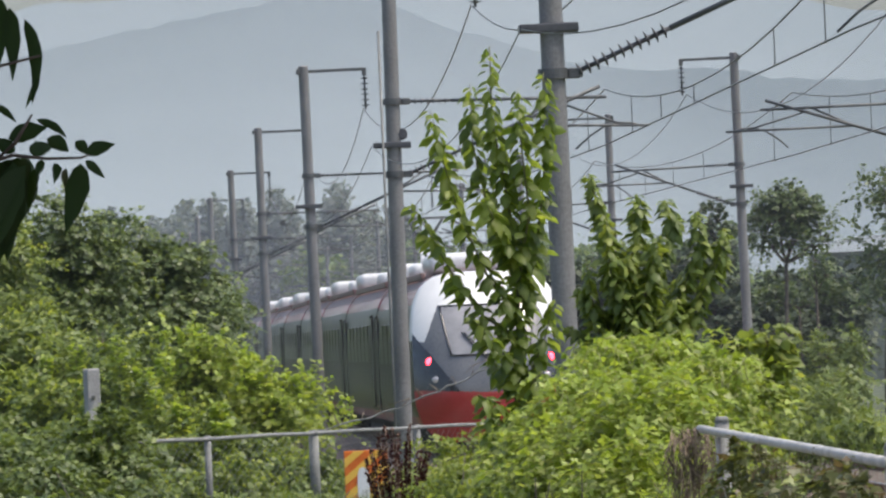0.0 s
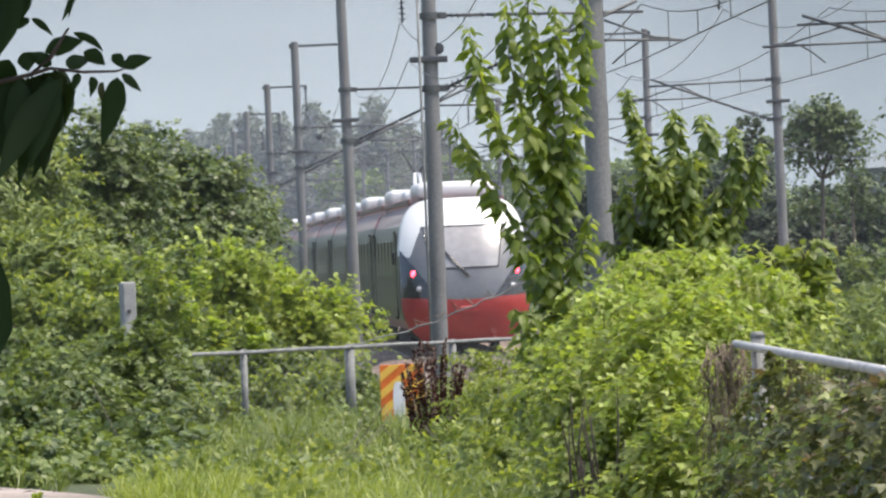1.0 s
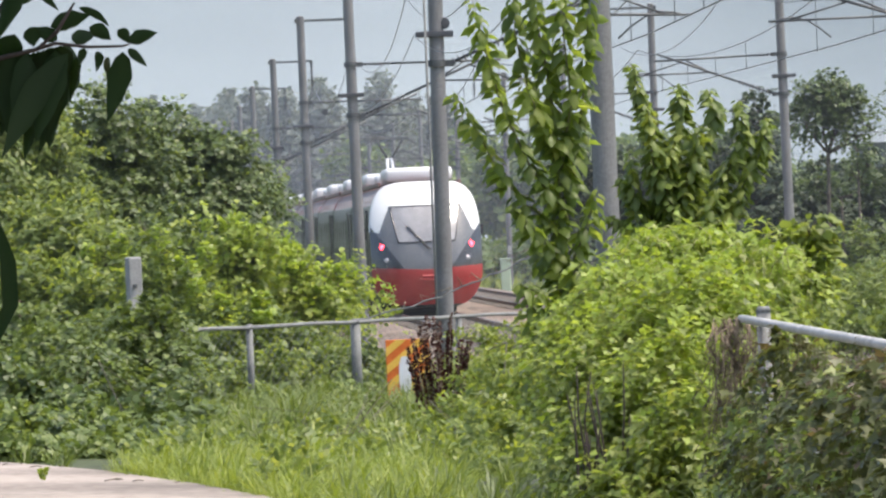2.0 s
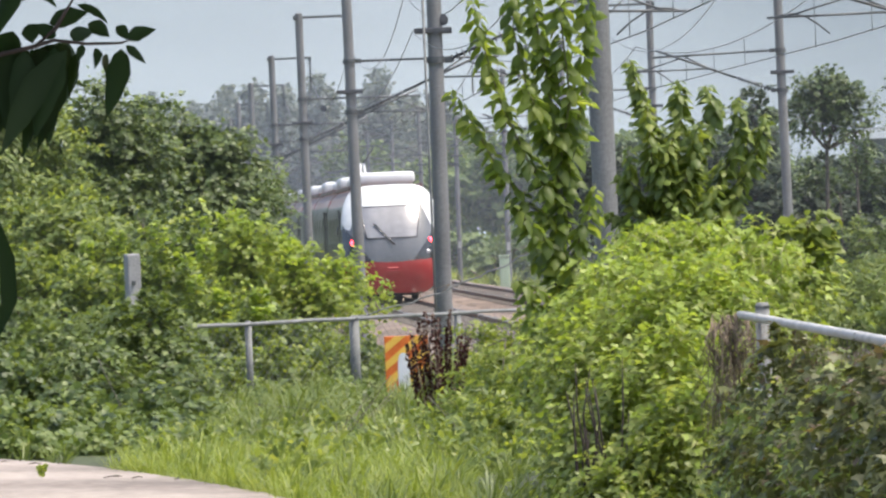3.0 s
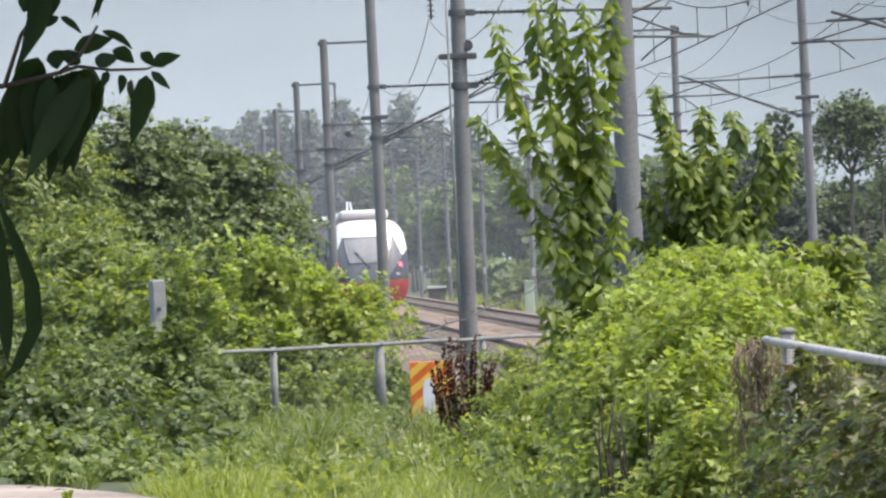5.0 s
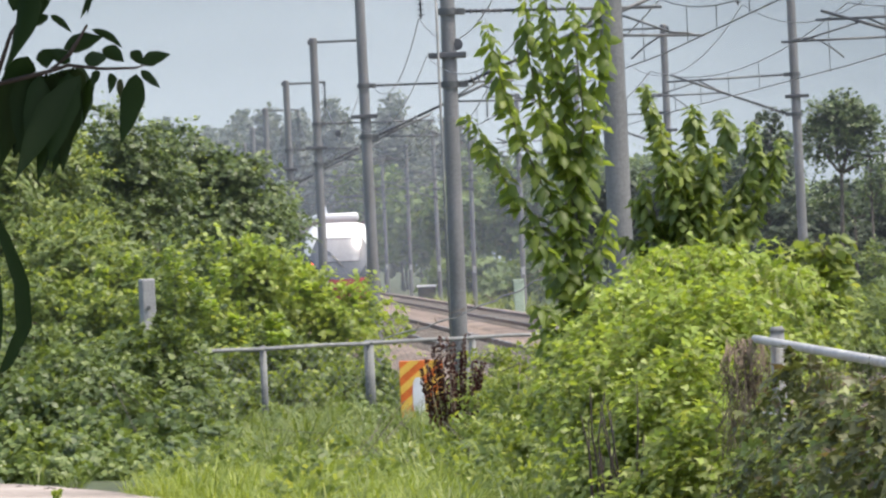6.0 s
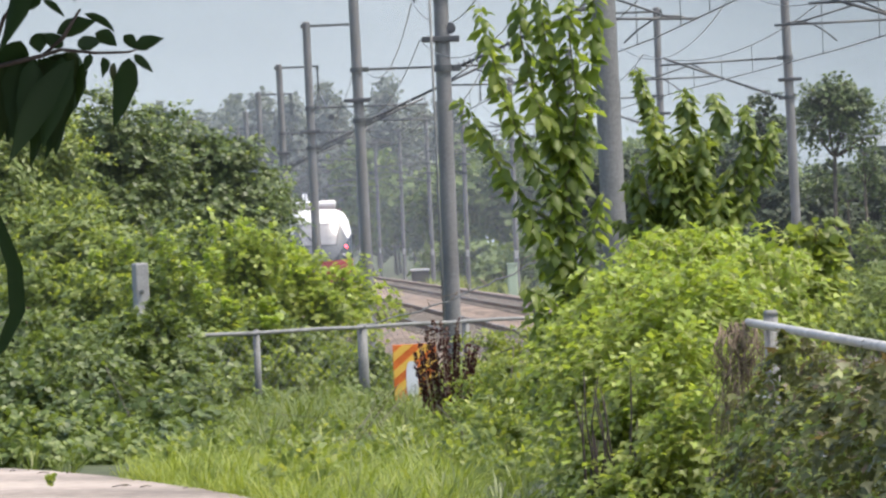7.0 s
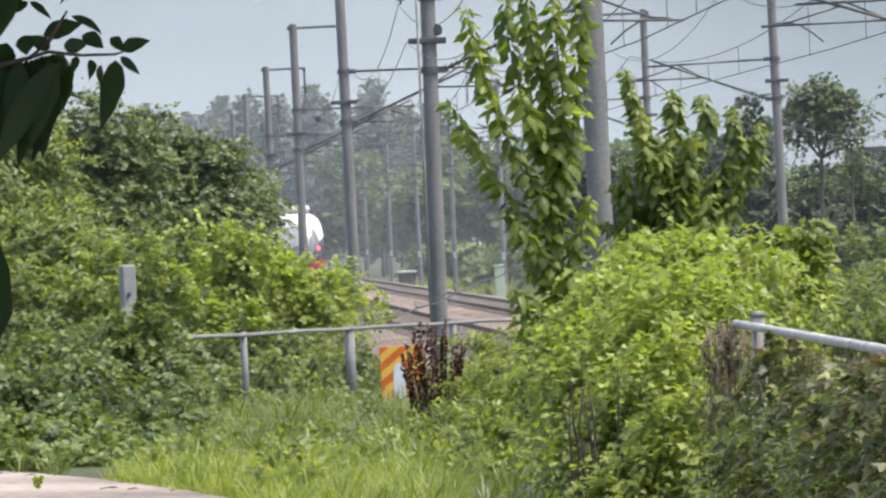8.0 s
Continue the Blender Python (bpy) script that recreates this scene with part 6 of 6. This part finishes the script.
add_tube(bm, (0.02, -0.1, hgt - 0.36), (0.02, -0.15, hgt - 0.36), 0.015, sides=8)
part("bolt", bm, M_STEEL, post, "dark bolt stub")

# a slack cable from the fence up to the weeds
cable = [Vector((-1.584, 104.00, 0.512)), Vector((-0.828, 104.00, 0.662)), Vector((-0.239, 104.00, 0.803)), Vector((0.354, 104.00, 1.027)), Vector((0.861, 104.00, 1.213)), Vector((1.287, 104.00, 1.419))]
fine = [cable[i].lerp(cable[i + 1], f) + Vector((0, 0, 0.02 * math.sin(9 * f + i))) for i in range(5) for f in (0, 0.25, 0.5, 0.75)] + [cable[-1]]
guy = thing("slack_cable", cable[0], "slack pale grey cable wound with dry tendrils", "cable")
tubes("cable", [([p - cable[0] for p in fine], 0.013)], M_GALV, guy, "", 7)
rr = np.random.default_rng(5)
for k in range(9):
    p = fine[3 + 2 * k if 3 + 2 * k < len(fine) else -1] - cable[0]
    tubes("tendril", [([p, p + Vector((rr.normal() * 0.08, 0, 0.1 + 0.05 * rr.random())), p + Vector((rr.normal() * 0.15, 0, 0.05))], [0.012, 0.008, 0.004])], M_DRY, guy)


# warning board with slanted stripes and a white centre
M_ORANGE = surface("board_orange", (0.62, 0.12, 0.015), (0.8, 0.2, 0.03), 0.5, 5, 50, 0, 0.05)
M_YELLOW = surface("board_yellow", (0.75, 0.42, 0.05), (0.88, 0.55, 0.1), 0.5, 5, 50, 0, 0.05)
M_BOARDWHITE = surface("board_white", (0.68, 0.68, 0.72), (0.8, 0.8, 0.83), 0.5, 4, 50, 0, 0.05)


def clip_half(poly, nx, nz, c):
    out = []
    for (ax, az), (bx, bz) in zip(poly, poly[1:] + poly[:1]):
        da, db = ax * nx + az * nz - c, bx * nx + bz * nz - c
        if da <= 0:
            out.append((ax, az))
        if da * db < 0:
            f = da / (da - db)
            out.append((ax + (bx - ax) * f, az + (bz - az) * f))
    return out


def build_board():
    d = 88.0
    c = Vector((-0.542, 88.00, 0.036))
    w, h = 0.55, 0.86
    board = thing("warning_board", on_ground(c.x, d), "orange and yellow striped warning board with a white centre", "sign")
    g = ground_height(c.x, d)
    bm = bmesh.new()
    add_box(bm, (w, 0.03, h), (0, 0, c.z - g), 0.008)
    part("panel", bm, M_ORANGE, board)
    for z in (-1, 1):
        bm = bmesh.new()
        add_tube(bm, (0.2 * z, 0.045, -0.1), (0.2 * z, 0.045, c.z - g + h / 2 - 0.02), 0.025, sides=10)
        part("leg", bm, M_GALV, board)
    k = -9
    while k < 10:
        lo, hi = k * 0.17, k * 0.17 + 0.085
        poly = [(-w / 2 + 0.004, -h / 2 + 0.004), (w / 2 - 0.004, -h / 2 + 0.004), (w / 2 - 0.004, h / 2 - 0.004), (-w / 2 + 0.004, h / 2 - 0.004)]
        q = clip_half(poly, -0.62, 0.78, hi)
        q = clip_half(q, 0.62, -0.78, -lo) if len(q) > 2 else []
        if len(q) > 2:
            vs = [(x, -0.019, z + c.z - g) for x, z in q] + [(x, -0.0145, z + c.z - g) for x, z in q]
            n = len(q)
            fs = [tuple(range(n)), tuple(range(2 * n - 1, n - 1, -1))] + [(i, n + i, n + (i + 1) % n, (i + 1) % n) for i in range(n)]
            mesh_object("stripe", vs, fs, M_YELLOW, board, "yellow slanted stripe")
        k += 1
    vs = []
    n = 28
    for y in (-0.024, -0.0185):
        for i in range(n):
            a = 2 * math.pi * i / n
            vs.append((-0.045 + 0.075 * abs(math.cos(a)) ** 0.6 * (1 if math.cos(a) > 0 else -1), y, 0.25 * abs(math.sin(a)) ** 0.75 * (1 if math.sin(a) > 0 else -1) + c.z - g - 0.03))
    mesh_object("white_field", vs, [tuple(range(n)), tuple(range(2 * n - 1, n - 1, -1))] + [(i, n + i, n + (i + 1) % n, (i + 1) % n) for i in range(n)], M_BOARDWHITE, board, "white oval field")
    return board


build_board()


# dead dock plant with dark red seed spikes
def dock_plant(at, height, spikes, spread_x, seed, label):
    t = thing("dock_plant", at, label, "plant", "dead dock plants")
    r = np.random.default_rng(seed)
    for k in range(spikes):
        fx = (k / max(1, spikes - 1) - 0.5) * 2
        tip = Vector((fx * spread_x + r.normal() * 0.03, r.normal() * 0.15, height * (1 - 0.25 * abs(fx) ** 1.5) * r.uniform(0.78, 1.04)))
        mid = Vector((tip.x * 0.62, tip.y * 0.4, tip.z * 0.4))
        tubes("stem", [([Vector((0, 0, -0.05)), mid, tip], [0.01, 0.008, 0.003])], M_DRY, t, "dry reddish stem", 5)
        n = 190
        f = r.uniform(0.0, 1.0, n)
        a = r.uniform(0, 6.28, n)
        low = r.random(n) < 0.18
        q = np.where(low[:, None], np.array(mid)[None] * (0.35 + 0.65 * f[:, None]), np.array(mid)[None] + (np.array(tip) - np.array(mid))[None] * f[:, None])
        rad = 0.02 * (1.1 - f) * (0.6 + 0.5 * np.sin(f * 19 + k)) + 0.006
        out = np.stack([np.cos(a), np.sin(a), np.zeros(n)], 1)
        leaves("seed_spike", SIMPLE, q + out * rad[:, None], out * 0.6 + np.stack([np.zeros(n), np.zeros(n), r.uniform(-0.2, 1.0, n)], 1), r.normal(size=(n, 3)) + np.array((0, 0, 1.0)),
               r.uniform(0.022, 0.042, n), M_DOCK, t, "dark red-brown seed spike", "stuff", 1.4)
    return t


dx, dd = -0.13, 72.0
dock_plant((dx, dd, ground_height(dx, dd) + 0.02), 1.32, 20, 0.33, 91, "dead dock plant with dark red seed spikes before the board")
x2 = Vector((0.413, 82.00, -0.281)).x
dock_plant((x2, 82.0, ground_height(x2, 82.0)), 0.9840, 4, 0.12, 92, "sparse dead dock stalks among weeds")
x3 = Vector((0.939, 90.00, -0.063)).x
dock_plant((x3, 90.0, ground_height(x3, 90.0)), 1.0800, 5, 0.16, 93, "sparse dead dock stalks among weeds")
x4 = Vector((-5.591, 93.00, 0.537)).x
dock_plant((x4, 93.0, ground_height(x4, 93.0)), 1.4136, 4, 0.14, 94, "rusty dead dock stalks in the thicket")

# fallen pale branch and a tyre-like hoop in the weeds
stick = [Vector((-0.037, 78.00, -0.010)), Vector((0.213, 78.00, -0.002)), Vector((0.462, 78.00, -0.032))]
tagged(tubes("dry_branch", [(stick, [0.02, 0.025, 0.012])], M_WHITEPIPE, None, "", 7), "pale bleached branch lying in weeds", "branch")
hoop_c = Vector((-0.120, 76.00, -0.206))
hoop = [hoop_c + Vector((0.12 * math.cos(a), 0.05 * math.sin(a), 0.085 * math.sin(a))) for a in [i * 0.4 for i in range(13)]]
tagged(tubes("bent_stem", [(hoop, 0.009)], M_DRY, None, "", 6), "dry bent stem curled in the weeds", "stem")


# right-hand fence: pale pipe rails, round post, rusty mesh and dry vine stems
def build_right_fence():
    a, b = Vector((1.690, 41.00, 1.160)), Vector((1.936, 28.60, 1.151))
    way = b - a
    g0 = Vector(on_ground(a.x, a.y))
    fence = thing("pipe_fence", g0, "pale pipe fence with mesh overgrown by vines", "fence")
    tubes("top_rail", [([a - g0 + way * (k / 8) for k in range(9)], 0.024)], M_WHITEPIPE, fence, "pale weathered pipe rail", 12)
    for z, r in ((-0.42, 0.008), (-0.62, 0.008), (-0.85, 0.012)):
        tubes("wire", [([a - g0 + way * (k / 8) + Vector((0, 0, z + 0.02 * math.sin(k * 2.3 + z))) for k in range(9)], r)], M_WHITEPIPE, fence, "thin pale wire")
    for f in (0.13, 1.0):
        p = a + way * f
        gz = ground_height(p.x, p.y)
        bm = bmesh.new()
        add_tube(bm, (0, 0, gz - 0.1 - g0.z), (0, 0, p.z + 0.055 - g0.z), 0.04, sides=16)
        add_tube(bm, (0, 0, p.z + 0.055 - g0.z), (0, 0, p.z + 0.085 - g0.z), 0.045, 0.03, 16)
        o = part("post", bm, M_GALV, fence, "grey round post", True)
        o.location = (p.x - g0.x + 0.03, p.y - g0.y + 0.09, 0)
    paths = []
    for k in range(46):
        for lean in (-1, 1):
            line = []
            for i in (0, 1):
                f = min(1, max(0, k / 46 + lean * 0.12 * i))
                p = a + way * f
                gz = ground_height(p.x, p.y)
                line.append(Vector((p.x, p.y + 0.03, p.z - 0.03 + (gz - p.z) * i)) - g0)
            paths.append((line, 0.0009))
    tagged(tubes("wire_mesh", paths, M_RAIL, fence, "rusty wire mesh", 3), kind="stuff")
    r = np.random.default_rng(15)
    stems = thing("dry_vine_stems", on_ground(a.x, a.y - 0.3), "tangle of dry brown vine stems hanging on a fence end", "vine")
    s0 = Vector(on_ground(a.x, a.y - 0.3))
    for k in range(70):
        x = a.x + r.uniform(-0.17, 0.05)
        top = a.z - 0.02 + r.uniform(-0.05, 0.03)
        pts = [Vector((x, a.y - 0.12 + r.normal() * 0.05, top)) - s0]
        for i in range(1, 6):
            pts.append(Vector((x + r.normal() * 0.06 - 0.012 * i * r.random(), a.y - 0.14 + r.normal() * 0.05, top - i * r.uniform(0.05, 0.17))) - s0)
        tubes("stem", [(pts, [0.005, 0.004, 0.004, 0.003, 0.003, 0.002])], M_DRY, stems, "", 4)


build_right_fence()


# small far things: relay cabinet, equipment box, farm shed
def build_far_things():
    p = Vector((2.448, 300.00, 0.536))
    cab = thing("relay_cabinet", on_ground(p.x, 300.0), "pale green trackside relay cabinet", "cabinet")
    bm = bmesh.new()
    add_box(bm, (0.42, 0.5, 1.75), (0, 0, 0.85), 0.03)
    part("case", bm, M_CABINET, cab)
    bm = bmesh.new()
    add_box(bm, (0.5, 0.58, 0.08), (0, 0, 1.76), 0.02)
    part("lid", bm, M_CABINET, cab)
    bm = bmesh.new()
    add_box(bm, (0.34, 0.02, 1.4), (0, -0.258, 0.85), 0.005)
    part("door", bm, M_CABINET, cab)
    q = Vector((-2.042, 420.00, 1.150))
    box = thing("equipment_box", on_ground(q.x, 420.0), "dark trackside equipment box with a white lid", "equipment box")
    bm = bmesh.new()
    add_box(bm, (1.05, 0.9, 1.0), (0, 0, 0.5), 0.04)
    part("case", bm, M_BLACK, box)
    bm = bmesh.new()
    add_box(bm, (1.15, 1.0, 0.14), (0, 0, 1.07), 0.04)
    part("lid", bm, M_TRAINWHITE, box, "white lid")
    bm = bmesh.new()
    add_box(bm, (0.8, 0.02, 0.7), (0, -0.458, 0.5), 0.006)
    part("door", bm, M_UNDER, box)
    c = Vector((22.706, 345.00, 5.433))
    g = ground_height(c.x, 345.0)
    house = thing("farm_shed", (c.x, 345.0, g), "white-roofed farm shed behind the trees", "shed")
    bm = bmesh.new()
    add_box(bm, (5.0, 9.0, c.z - g), (0, 0, (c.z - g) / 2), 0.02)
    part("wall", bm, M_SHEDWALL, house, "dark green sheet wall")
    vs, fs = [], []
    for y in (-4.8, 4.8):
        for k in range(11):
            a = math.pi * k / 10
            vs.append((math.cos(a) * 2.75, y, c.z - g - 0.02 + 0.75 * math.sin(a)))
    for k in range(10):
        fs.append((k, k + 1, 12 + k, 11 + k))
    fs += [tuple(range(11)), tuple(21 - i for i in range(11))]
    mesh_object("roof", vs, fs, M_FILM, house, "white curved roof")


M_CABINET = surface("cabinet_paint", (0.36, 0.46, 0.33), (0.46, 0.56, 0.42), 0.5, 2, 30)
M_SHEDWALL = surface("shed_wall", (0.05, 0.065, 0.05), (0.1, 0.12, 0.095), 0.7, 1, 12)
M_FILM = surface("plastic_film", (0.7, 0.72, 0.74), (0.82, 0.84, 0.86), 0.4, 0.6, 8)
build_far_things()

motions()
